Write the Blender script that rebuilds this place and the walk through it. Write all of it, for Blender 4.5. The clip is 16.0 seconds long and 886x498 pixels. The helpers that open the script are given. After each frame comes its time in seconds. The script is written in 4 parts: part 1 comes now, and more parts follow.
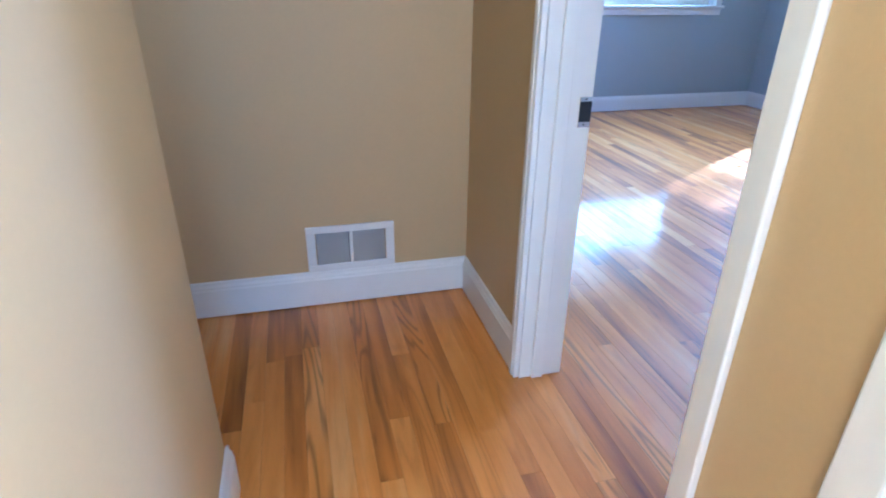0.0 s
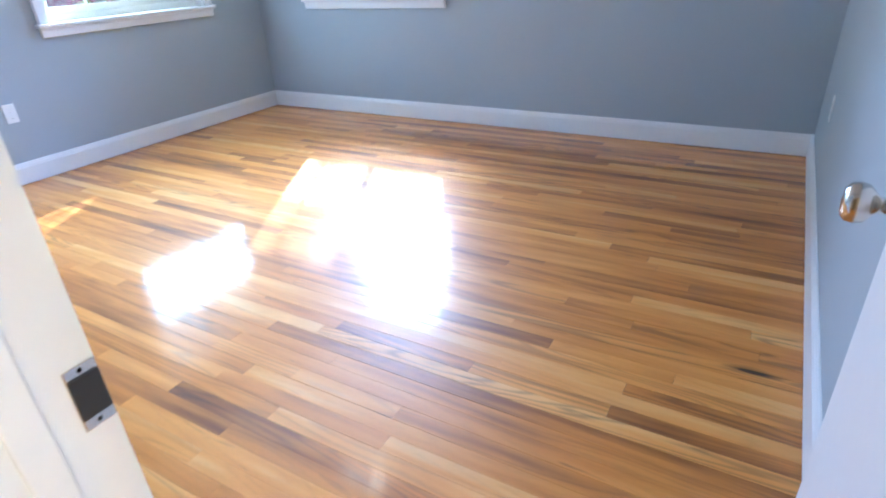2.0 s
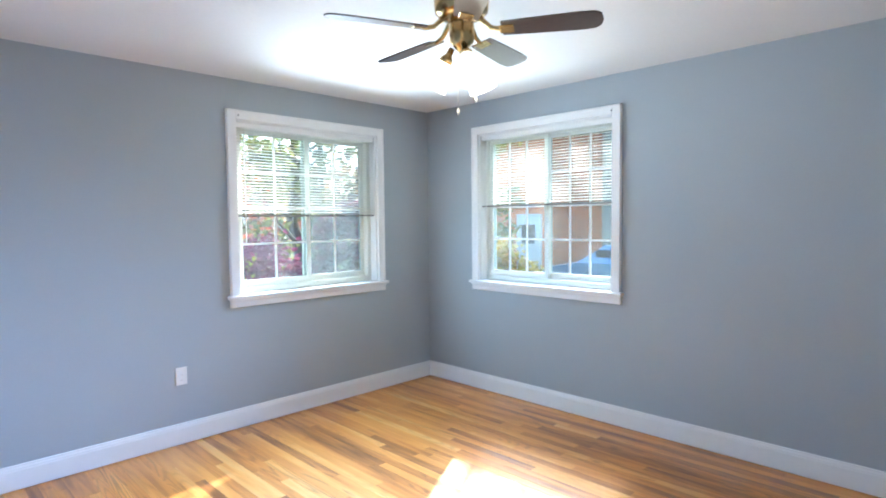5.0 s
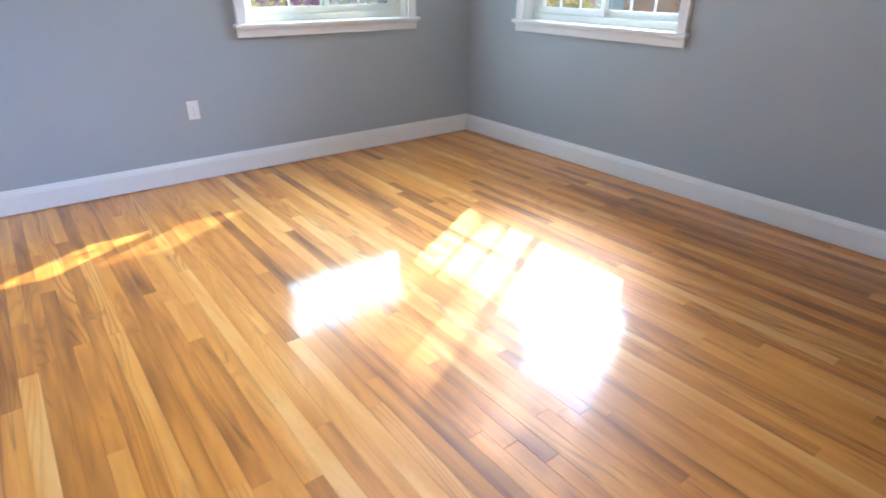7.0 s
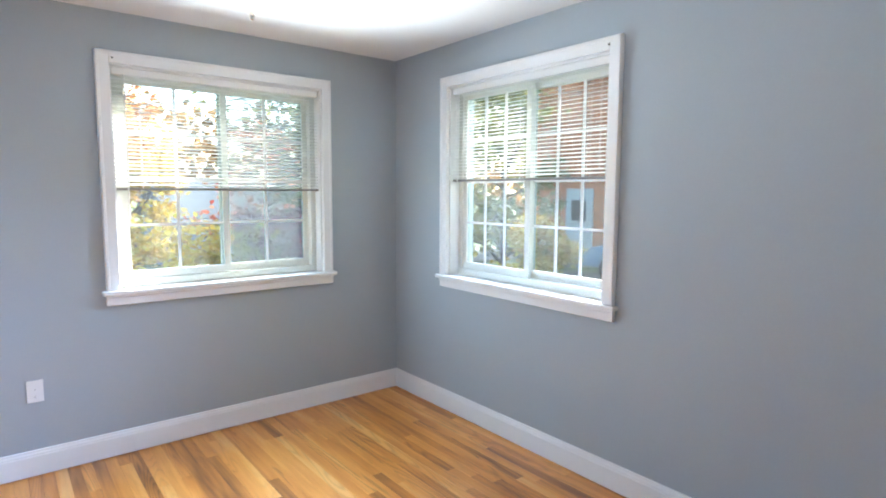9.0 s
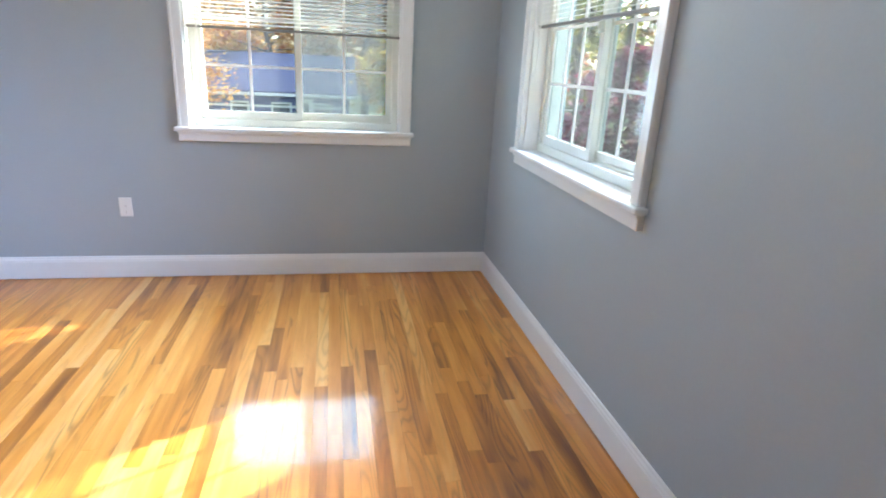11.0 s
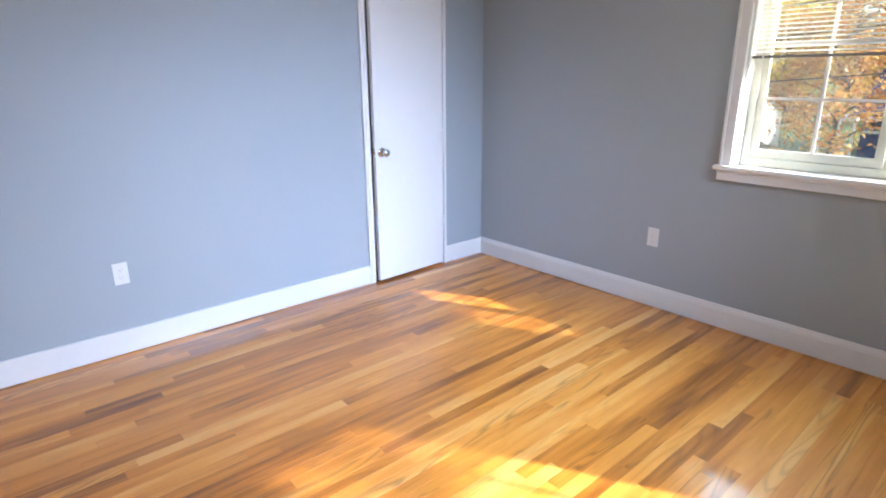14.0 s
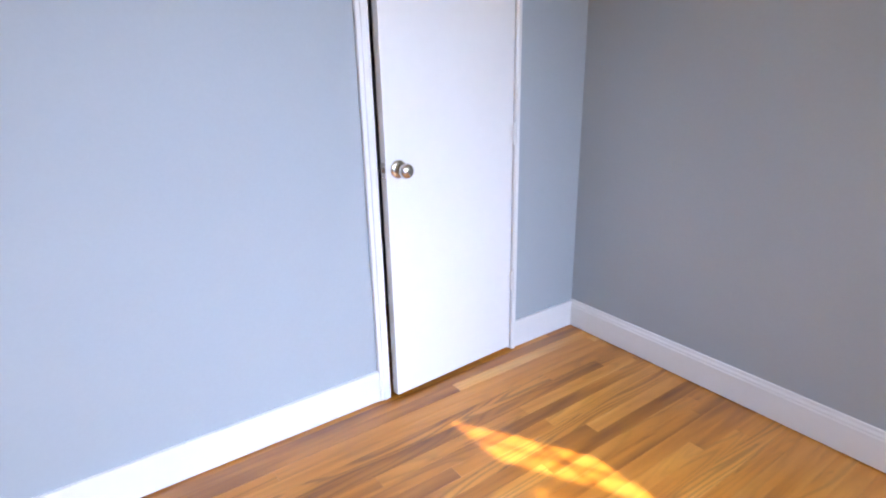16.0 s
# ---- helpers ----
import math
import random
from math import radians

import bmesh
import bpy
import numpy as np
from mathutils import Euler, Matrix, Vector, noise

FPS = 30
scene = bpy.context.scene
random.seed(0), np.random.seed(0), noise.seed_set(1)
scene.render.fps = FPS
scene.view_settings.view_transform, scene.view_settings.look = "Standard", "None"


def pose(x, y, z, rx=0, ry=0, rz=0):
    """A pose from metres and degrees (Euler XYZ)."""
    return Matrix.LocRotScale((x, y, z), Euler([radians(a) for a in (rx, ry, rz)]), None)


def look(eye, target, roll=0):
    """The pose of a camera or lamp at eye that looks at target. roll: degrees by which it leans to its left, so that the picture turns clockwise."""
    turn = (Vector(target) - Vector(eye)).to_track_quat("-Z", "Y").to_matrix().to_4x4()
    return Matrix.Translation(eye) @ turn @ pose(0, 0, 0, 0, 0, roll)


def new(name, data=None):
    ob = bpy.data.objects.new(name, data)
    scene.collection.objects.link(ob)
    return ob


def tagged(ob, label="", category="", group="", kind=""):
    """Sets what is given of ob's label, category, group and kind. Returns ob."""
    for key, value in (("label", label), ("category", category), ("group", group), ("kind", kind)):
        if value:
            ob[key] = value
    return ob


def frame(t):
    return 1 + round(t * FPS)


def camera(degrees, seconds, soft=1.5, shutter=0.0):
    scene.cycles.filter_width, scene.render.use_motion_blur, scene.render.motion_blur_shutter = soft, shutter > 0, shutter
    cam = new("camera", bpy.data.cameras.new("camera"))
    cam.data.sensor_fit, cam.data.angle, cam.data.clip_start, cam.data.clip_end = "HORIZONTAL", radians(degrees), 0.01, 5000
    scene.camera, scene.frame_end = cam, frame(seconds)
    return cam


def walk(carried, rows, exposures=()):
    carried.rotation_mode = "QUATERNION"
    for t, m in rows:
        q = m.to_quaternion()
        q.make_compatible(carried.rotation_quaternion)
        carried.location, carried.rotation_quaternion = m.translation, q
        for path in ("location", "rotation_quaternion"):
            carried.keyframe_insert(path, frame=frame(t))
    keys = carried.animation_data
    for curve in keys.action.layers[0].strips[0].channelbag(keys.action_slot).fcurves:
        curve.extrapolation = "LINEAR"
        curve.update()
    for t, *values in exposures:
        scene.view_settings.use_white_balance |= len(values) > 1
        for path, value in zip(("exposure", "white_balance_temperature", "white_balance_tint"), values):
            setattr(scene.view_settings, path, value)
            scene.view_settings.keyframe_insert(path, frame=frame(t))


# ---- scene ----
cam = camera(76.5, 16.0, soft=1.9, shutter=0.2)
PATH = [
    (0, (0.08, -0.002, 1.111), (0.532, 1.748, 0.255), 0.6),
    (0.5, (0.155, 0.211, 1.143), (0.839, 1.887, 0.293), -2.8),
    (1, (0.322, 0.46, 1.141), (1.3, 1.979, 0.282), -5.1),
    (1.5, (0.444, 0.601, 1.184), (1.742, 1.819, 0.271), -3.2),
    (2, (0.586, 0.744, 1.202), (2.105, 1.662, 0.28), -3.2),
    (2.5, (0.697, 0.848, 1.212), (2.339, 1.709, 0.462), -4.1),
    (3, (0.791, 0.987, 1.366), (2.447, 2.035, 0.967), -5.3),
    (3.2, (0.85, 0.972, 1.405), (2.464, 2.132, 1.183), -5.3),
    (5.3, (0.955, 1.181, 1.46), (2.335, 2.622, 1.319), -1.0),
    (5.5, (0.952, 1.216, 1.435), (2.308, 2.661, 1.163), -0.9),
    (6, (1.065, 1.239, 1.339), (2.294, 2.685, 0.706), -0.3),
    (6.5, (1.218, 1.194, 1.242), (2.339, 2.6, 0.364), 0.4),
    (7, (1.361, 1.153, 1.232), (2.466, 2.57, 0.355), 0.5),
    (7.5, (1.574, 1.246, 1.369), (2.807, 2.713, 0.799), 0.1),
    (8, (1.729, 1.388, 1.496), (3.046, 2.871, 1.236), -0.7),
    (8.2, (1.783, 1.404, 1.496), (3.099, 2.899, 1.311), -0.6),
    (10.3, (3.144, 1.287, 1.437), (3.962, 3.066, 1.026), 1.1),
    (10.5, (3.269, 1.255, 1.407), (3.964, 3.068, 0.931), 1.7),
    (11, (3.542, 1.34, 1.358), (3.919, 3.204, 0.739), 3.0),
    (11.5, (3.812, 1.462, 1.35), (3.743, 3.335, 0.652), 3.1),
    (12, (4.056, 1.479, 1.318), (3.469, 3.207, 0.5), 2.9),
    (12.5, (4.081, 1.358, 1.285), (3.145, 2.874, 0.375), 1.9),
    (13, (4.084, 1.28, 1.327), (2.927, 2.672, 0.476), 0.7),
    (13.5, (4.03, 1.445, 1.406), (2.7, 2.765, 0.709), 0.3),
    (14, (3.984, 1.733, 1.421), (2.542, 2.988, 0.833), -0.4),
    (14.5, (3.749, 1.97, 1.385), (2.321, 3.245, 0.807), -0.1),
    (15, (3.366, 2.275, 1.372), (1.898, 3.499, 0.782), -0.2),
    (15.5, (2.919, 2.6, 1.363), (1.422, 3.762, 0.721), -0.2),
    (16, (2.534, 2.922, 1.309), (0.987, 4.01, 0.658), -1.3),
]
walk(cam, [(t, look(eye, target, roll)) for t, eye, target, roll in PATH],
     exposures=[(0.0, 2.75, 4200, 6), (1.0, 2.8, 4250, 3), (1.5, 3.05, 4650, 3), (2.0, 3.2, 5100, 4), (3.0, 3.28, 5500, 5), (5.5, 3.05, 5600, 2), (6.0, 2.9, 5950, 4), (7.0, 2.95, 6100, 6),
                (8.0, 3.15, 5850, 5), (10.5, 3.05, 6150, 6), (11.0, 2.95, 6150, 6), (12.0, 2.65, 6450, 8), (13.0, 2.6, 6450, 9), (13.5, 2.5, 6550, 9), (14.5, 2.55, 6700, 11), (16.0, 2.6, 7150, 13)])

# ---- world, sun and large lights ----
SUN_WAY = Vector((1.0, 0.565, 0.83)).normalized()
world = bpy.data.worlds.new("sky")
scene.world = world
world.use_nodes = True
wn = world.node_tree.nodes
sky = wn.new("ShaderNodeTexSky")
sky.sky_type = "NISHITA"
sky.sun_disc = False
sky.sun_elevation = math.asin(SUN_WAY.z)
sky.sun_rotation = math.atan2(SUN_WAY.x, SUN_WAY.y)
sky.dust_density = 2.5
wn["Background"].inputs["Strength"].default_value = 0.15
world.node_tree.links.new(sky.outputs[0], wn["Background"].inputs["Color"])

sun_data = bpy.data.lights.new("sun", "SUN")
sun_data.energy, sun_data.angle, sun_data.color = 2.7, radians(0.8), (1.0, 0.93, 0.82)
sun = new("sun", sun_data)
sun.matrix_world = look(SUN_WAY * 60, (0, 0, 0))


def area_lamp(name, m, width, height, power, colour, spread=180):
    """A one-sided area lamp put at an opening to stand in for light coming in."""
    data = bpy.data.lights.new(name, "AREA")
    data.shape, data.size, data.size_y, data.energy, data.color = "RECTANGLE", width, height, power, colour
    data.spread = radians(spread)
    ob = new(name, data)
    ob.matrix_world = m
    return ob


# unseen fill lamps behind the camera, in openings added to the hall walls
area_lamp("hall_side_fill", look((0.69, -1.05, 1.5), (-1, -0.35, 1.6)), 0.8, 1.1, 11.0, (0.95, 0.96, 1.0), 110)
area_lamp("hall_end_fill", look((0.2, -2.74, 1.5), (0.1, 0, 1.5)), 0.9, 1.1, 2.5, (0.95, 0.96, 1.0), 120)
# lamps that stand in for skylight at the two bedroom windows
area_lamp("window_light_north", look((3.07, 4.925, 1.225), (2.5, 0, 0.6)), 0.54, 0.50, 1.2, (0.55, 0.78, 1.0), 170)
area_lamp("window_light_north_screened", look((3.60, 4.925, 1.225), (3.6, 0, 0.6)), 0.44, 0.50, 0.8, (0.55, 0.78, 1.0), 170)
# added fill lamps before the blinds, aimed up to brighten walls and ceiling
area_lamp("blind_fill_north", look((3.331, 4.88, 1.83), (3.331, 3.88, 2.13)), 1.12, 0.44, 1.9, (0.90, 0.95, 1.0), 84)
area_lamp("blind_fill_east", look((4.49, 3.684, 1.86), (3.68, 3.684, 2.11)), 1.12, 0.38, 0.4, (0.90, 0.95, 1.0), 110)
# stand-in for the east window's skylight, tilted down to keep upper walls dim
area_lamp("window_light_east", look((4.465, 3.684, 1.46), (0, 3.45, -0.25)), 1.12, 1.0, 6.3, (0.46, 0.62, 1.0), 70)
# extra fill lamp at the east window, added to brighten the floor near the door
area_lamp("east_fill_aslant", look((4.44, 3.55, 1.40), (0.7, 0.9, 0.2)), 0.5, 0.7, 1.9, (0.55, 0.68, 1.0), 62)


# ---- materials ----
def material(name, colour, rough=0.5, metal=0.0, grain=0.0, grain_scale=40.0, stain=0.0, stain_scale=1.5,
             bump=0.0, bump_scale=60.0, coat=0.0, emit=0.0, emit_colour=None, stretch=None, per_object=0.0):
    """A procedural surface: base colour varied at two scales, fine relief, gloss."""
    m = bpy.data.materials.new(name)
    m.use_nodes = True
    n, l = m.node_tree.nodes, m.node_tree.links
    b = n["Principled BSDF"]
    b.inputs["Roughness"].default_value, b.inputs["Metallic"].default_value = rough, metal
    b.inputs["Coat Weight"].default_value = coat
    b.inputs["Base Color"].default_value = (*colour, 1)
    if emit:
        b.inputs["Emission Color"].default_value = (*(emit_colour or colour), 1)
        b.inputs["Emission Strength"].default_value = emit
    where = n.new("ShaderNodeTexCoord").outputs["Object"]
    if stretch:
        mp = n.new("ShaderNodeMapping")
        mp.inputs["Scale"].default_value = stretch
        l.new(where, mp.inputs["Vector"])
        where = mp.outputs[0]
    value = None
    for amount, size in ((grain, grain_scale), (stain, stain_scale)):
        if not amount:
            continue
        t = n.new("ShaderNodeTexNoise")
        t.inputs["Scale"].default_value, t.inputs["Detail"].default_value = size, 4
        l.new(where, t.inputs["Vector"])
        r = n.new("ShaderNodeMapRange")
        r.inputs["From Min"].default_value, r.inputs["From Max"].default_value = 0.25, 0.75
        r.inputs["To Min"].default_value, r.inputs["To Max"].default_value = 1 - amount, 1 + amount
        l.new(t.outputs["Fac"], r.inputs["Value"])
        if value is None:
            value = r.outputs[0]
        else:
            x = n.new("ShaderNodeMath")
            x.operation = "MULTIPLY"
            l.new(value, x.inputs[0]), l.new(r.outputs[0], x.inputs[1])
            value = x.outputs[0]
    if per_object:
        info, isl = n.new("ShaderNodeObjectInfo"), n.new("ShaderNodeNewGeometry")
        s = n.new("ShaderNodeMath")
        s.operation = "ADD"
        l.new(info.outputs["Random"], s.inputs[0]), l.new(isl.outputs["Random Per Island"], s.inputs[1])
        f = n.new("ShaderNodeMath")
        f.operation = "FRACT"
        l.new(s.outputs[0], f.inputs[0])
        r = n.new("ShaderNodeMapRange")
        r.inputs["To Min"].default_value, r.inputs["To Max"].default_value = 1 - per_object, 1 + per_object
        l.new(f.outputs[0], r.inputs["Value"])
        if value is None:
            value = r.outputs[0]
        else:
            x = n.new("ShaderNodeMath")
            x.operation = "MULTIPLY"
            l.new(value, x.inputs[0]), l.new(r.outputs[0], x.inputs[1])
            value = x.outputs[0]
    if value is not None:
        mix = n.new("ShaderNodeVectorMath")
        mix.operation = "SCALE"
        mix.inputs[0].default_value = colour
        l.new(value, mix.inputs["Scale"])
        l.new(mix.outputs[0], b.inputs["Base Color"])
    if bump:
        t = n.new("ShaderNodeTexNoise")
        t.inputs["Scale"].default_value, t.inputs["Detail"].default_value = bump_scale, 5
        l.new(where, t.inputs["Vector"])
        u = n.new("ShaderNodeBump")
        u.inputs["Strength"].default_value, u.inputs["Distance"].default_value = bump, 0.002
        l.new(t.outputs["Fac"], u.inputs["Height"])
        l.new(u.outputs[0], b.inputs["Normal"])
    return m


STAIN_X, STAIN_Y = 2.240, 0.635


def oak_floor():
    """Varnished red-oak strips: each board its own tone, ring grain along the board, knots, a glossy coat."""
    m = bpy.data.materials.new("oak_floor")
    m.use_nodes = True
    n, l = m.node_tree.nodes, m.node_tree.links
    b = n["Principled BSDF"]

    def math_node(op, a, c=None, v=None):
        x = n.new("ShaderNodeMath")
        x.operation = op
        l.new(a, x.inputs[0])
        if c is not None:
            l.new(c, x.inputs[1])
        if v is not None:
            x.inputs[1].default_value = v
        return x.outputs[0]

    info, geo = n.new("ShaderNodeObjectInfo"), n.new("ShaderNodeNewGeometry")
    rnd = math_node("FRACT", math_node("ADD", info.outputs["Random"], geo.outputs["Random Per Island"]))
    rnd2 = math_node("FRACT", math_node("MULTIPLY", rnd, v=37.13))
    rnd3 = math_node("FRACT", math_node("MULTIPLY", rnd, v=91.7))
    sep = n.new("ShaderNodeSeparateXYZ")
    l.new(geo.outputs["Position"], sep.inputs[0])
    com = n.new("ShaderNodeCombineXYZ")
    l.new(math_node("ADD", sep.outputs[0], math_node("MULTIPLY", rnd2, v=40.0)), com.inputs[0])
    l.new(math_node("ADD", math_node("MULTIPLY", sep.outputs[1], v=0.09), math_node("MULTIPLY", rnd, v=60.0)), com.inputs[1])
    l.new(math_node("MULTIPLY", rnd3, v=11.0), com.inputs[2])

    def noise_node(scale, detail=3.0, rough=0.55, dist=0.0):
        t = n.new("ShaderNodeTexNoise")
        t.inputs["Scale"].default_value, t.inputs["Detail"].default_value = scale, detail
        t.inputs["Roughness"].default_value, t.inputs["Distortion"].default_value = rough, dist
        l.new(com.outputs[0], t.inputs["Vector"])
        return t.outputs["Fac"]

    # growth rings: contour lines of a slow noise
    slow = noise_node(9.0, 1.5, 0.45, 0.3)
    rings = math_node("SINE", math_node("MULTIPLY", slow, v=95.0))
    rings = math_node("ADD", math_node("MULTIPLY", rings, v=0.5), v=0.5)
    rings = math_node("POWER", rings, v=3.0)
    pores = noise_node(420.0, 2.0)
    blotch = noise_node(15.0, 2.5)
    tone = n.new("ShaderNodeValToRGB")
    cr = tone.color_ramp
    cr.elements[0].position, cr.elements[0].color = 0.0, (0.200, 0.062, 0.005, 1)
    cr.elements[1].position, cr.elements[1].color = 1.0, (0.850, 0.430, 0.120, 1)
    for p, c in ((0.15, (0.350, 0.115, 0.008, 1)), (0.42, (0.640, 0.230, 0.024, 1)), (0.75, (0.790, 0.330, 0.052, 1))):
        cr.elements.new(p).color = c
    own = math_node("ADD", math_node("MULTIPLY", rnd3, v=0.66), v=0.20)
    spread = math_node("ADD", own, math_node("MULTIPLY", math_node("SUBTRACT", blotch, v=0.5), v=1.2))
    l.new(spread, tone.inputs[0])
    dark = math_node("MULTIPLY", rings, math_node("ADD", math_node("MULTIPLY", math_node("POWER", rnd2, v=4.0), v=0.42), v=0.05))
    dark = math_node("ADD", dark, math_node("MULTIPLY", math_node("SUBTRACT", pores, v=0.48), v=0.22))
    # knots: rare small dark spots
    vor = n.new("ShaderNodeTexVoronoi")
    vor.inputs["Scale"].default_value = 1.9
    kcom = n.new("ShaderNodeCombineXYZ")
    l.new(math_node("ADD", sep.outputs[0], math_node("MULTIPLY", rnd2, v=40.0)), kcom.inputs[0])
    l.new(math_node("ADD", math_node("MULTIPLY", sep.outputs[1], v=0.5), math_node("MULTIPLY", rnd, v=60.0)), kcom.inputs[1])
    l.new(kcom.outputs[0], vor.inputs["Vector"])
    kn = n.new("ShaderNodeMapRange")
    kn.inputs["From Min"].default_value, kn.inputs["From Max"].default_value = 0.008, 0.034
    kn.inputs["To Min"].default_value, kn.inputs["To Max"].default_value = 0.9, 0.0
    l.new(vor.outputs["Distance"], kn.inputs["Value"])
    vsep = n.new("ShaderNodeSeparateColor")
    l.new(vor.outputs["Color"], vsep.inputs[0])
    rare = math_node("GREATER_THAN", vsep.outputs[0], v=0.62)
    dark = math_node("MAXIMUM", dark, math_node("MULTIPLY", kn.outputs[0], rare))
    # mineral streaks: long thin dark stains on some boards
    streak = n.new("ShaderNodeMapRange")
    streak.inputs["From Min"].default_value, streak.inputs["From Max"].default_value = 0.64, 0.74
    streak.inputs["To Max"].default_value = 0.36
    l.new(noise_node(26.0, 3.0, 0.6, 0.8), streak.inputs["Value"])
    dark = math_node("ADD", dark, streak.outputs[0])
    # one old dark stain on a board near the south-east corner
    sx = math_node("MULTIPLY", math_node("ADD", sep.outputs[0], v=-STAIN_X), v=1 / 0.024)
    sy = math_node("MULTIPLY", math_node("ADD", sep.outputs[1], v=-STAIN_Y), v=1 / 0.110)
    far = math_node("SQRT", math_node("ADD", math_node("MULTIPLY", sx, sx), math_node("MULTIPLY", sy, sy)))
    far = math_node("ADD", far, math_node("MULTIPLY", math_node("SUBTRACT", noise_node(30.0, 3.0), v=0.5), v=2.2))
    spot = n.new("ShaderNodeMapRange")
    spot.inputs["From Min"].default_value, spot.inputs["From Max"].default_value = 0.3, 1.0
    spot.inputs["To Min"].default_value, spot.inputs["To Max"].default_value = 0.93, 0.0
    l.new(far, spot.inputs["Value"])
    dark = math_node("MAXIMUM", dark, spot.outputs[0])
    mul = n.new("ShaderNodeVectorMath")
    mul.operation = "SCALE"
    l.new(tone.outputs[0], mul.inputs[0])
    keep = n.new("ShaderNodeMath")
    keep.operation = "SUBTRACT"
    keep.inputs[0].default_value = 1.0
    l.new(dark, keep.inputs[1])
    l.new(keep.outputs[0], mul.inputs["Scale"])
    l.new(mul.outputs[0], b.inputs["Base Color"])
    b.inputs["Roughness"].default_value = 0.48
    b.inputs["Specular IOR Level"].default_value = 0.45
    b.inputs["Coat Weight"].default_value = 0.85
    b.inputs["Coat IOR"].default_value = 1.48
    wear = n.new("ShaderNodeMapRange")
    wear.inputs["To Min"].default_value, wear.inputs["To Max"].default_value = 0.05, 0.14
    l.new(noise_node(30.0, 3.0), wear.inputs["Value"])
    l.new(wear.outputs[0], b.inputs["Coat Roughness"])
    bmp = n.new("ShaderNodeBump")
    bmp.inputs["Strength"].default_value, bmp.inputs["Distance"].default_value = 0.22, 0.0015
    l.new(math_node("ADD", noise_node(24.0, 2.0), math_node("MULTIPLY", pores, v=0.15)), bmp.inputs["Height"])
    l.new(bmp.outputs[0], b.inputs["Normal"])
    l.new(bmp.outputs[0], b.inputs["Coat Normal"])
    return m


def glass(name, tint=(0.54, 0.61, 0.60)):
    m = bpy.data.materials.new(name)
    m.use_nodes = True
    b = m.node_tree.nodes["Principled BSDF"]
    # tint dims the view outside; low IOR weakens reflections of the window lamps
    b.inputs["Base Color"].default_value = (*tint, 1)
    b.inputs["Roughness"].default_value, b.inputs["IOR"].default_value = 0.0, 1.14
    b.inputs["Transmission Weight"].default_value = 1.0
    # a pale translucent veil, painted in for glare and haze on the panes
    n, l = m.node_tree.nodes, m.node_tree.links
    glare_veil, mix, spots = n.new("ShaderNodeBsdfTranslucent"), n.new("ShaderNodeMixShader"), n.new("ShaderNodeTexNoise")
    glare_veil.inputs["Color"].default_value = (0.86, 0.93, 1.0, 1)
    spots.inputs["Scale"].default_value, spots.inputs["Detail"].default_value = 7.0, 5
    l.new(n.new("ShaderNodeTexCoord").outputs["Object"], spots.inputs["Vector"])
    amount = n.new("ShaderNodeMapRange")
    amount.inputs["To Min"].default_value, amount.inputs["To Max"].default_value = 0.008, 0.032
    l.new(spots.outputs["Fac"], amount.inputs["Value"])
    l.new(amount.outputs[0], mix.inputs[0])
    l.new(b.outputs[0], mix.inputs[1]), l.new(glare_veil.outputs[0], mix.inputs[2])
    l.new(mix.outputs[0], n["Material Output"].inputs["Surface"])
    return m


def screen_mesh(name, wire, lit, cover):
    m = bpy.data.materials.new(name)
    m.use_nodes = True
    n, l = m.node_tree.nodes, m.node_tree.links
    b = n["Principled BSDF"]
    b.inputs["Base Color"].default_value = (*wire, 1)
    clear, mix, glow = n.new("ShaderNodeBsdfTransparent"), n.new("ShaderNodeMixShader"), n.new("ShaderNodeBsdfTranslucent")
    glow.inputs["Color"].default_value = (*lit, 1)
    wires = n.new("ShaderNodeMixShader")
    wires.inputs[0].default_value = 0.5
    l.new(b.outputs[0], wires.inputs[1]), l.new(glow.outputs[0], wires.inputs[2])
    mix.inputs[0].default_value = cover
    l.new(clear.outputs[0], mix.inputs[1]), l.new(wires.outputs[0], mix.inputs[2])
    l.new(mix.outputs[0], n["Material Output"].inputs["Surface"])
    return m


GREY = material("grey_wall_paint", (0.380, 0.424, 0.452), 0.55, grain=0.015, grain_scale=90, stain=0.02, bump=0.12, bump_scale=220)
BEIGE = material("beige_wall_paint", (0.55, 0.405, 0.205), 0.55, grain=0.015, grain_scale=90, stain=0.025, bump=0.12, bump_scale=220)
CEIL = material("white_ceiling_paint", (0.78, 0.78, 0.77), 0.8, grain=0.02, grain_scale=70, bump=0.2, bump_scale=160)
TRIM = material("white_trim_gloss", (0.80, 0.80, 0.79), 0.28, grain=0.012, grain_scale=30, stain=0.02, stain_scale=4, bump=0.10, bump_scale=45)
DOORW = material("white_door_paint", (0.82, 0.82, 0.81), 0.35, grain=0.01, grain_scale=25, stain=0.015, stain_scale=2, bump=0.12, bump_scale=70)
VINYL = material("cream_vinyl", (0.74, 0.75, 0.69), 0.4, grain=0.015, grain_scale=40)
PLASTIC = material("white_plastic", (0.80, 0.80, 0.78), 0.35, grain=0.01, grain_scale=60)
SLAT = material("blind_slat", (0.80, 0.80, 0.78), 0.45, grain=0.02, grain_scale=30)
# the rail's backlit shade is put into this grey; the plate screws share it
RAIL_SHADE_SCREW = material("rail_shade_and_screw_grey", (0.22, 0.21, 0.20), 0.5, grain=0.05, grain_scale=40)
NICKEL = material("satin_nickel", (0.62, 0.58, 0.52), 0.22, 1.0, grain=0.03, grain_scale=80)
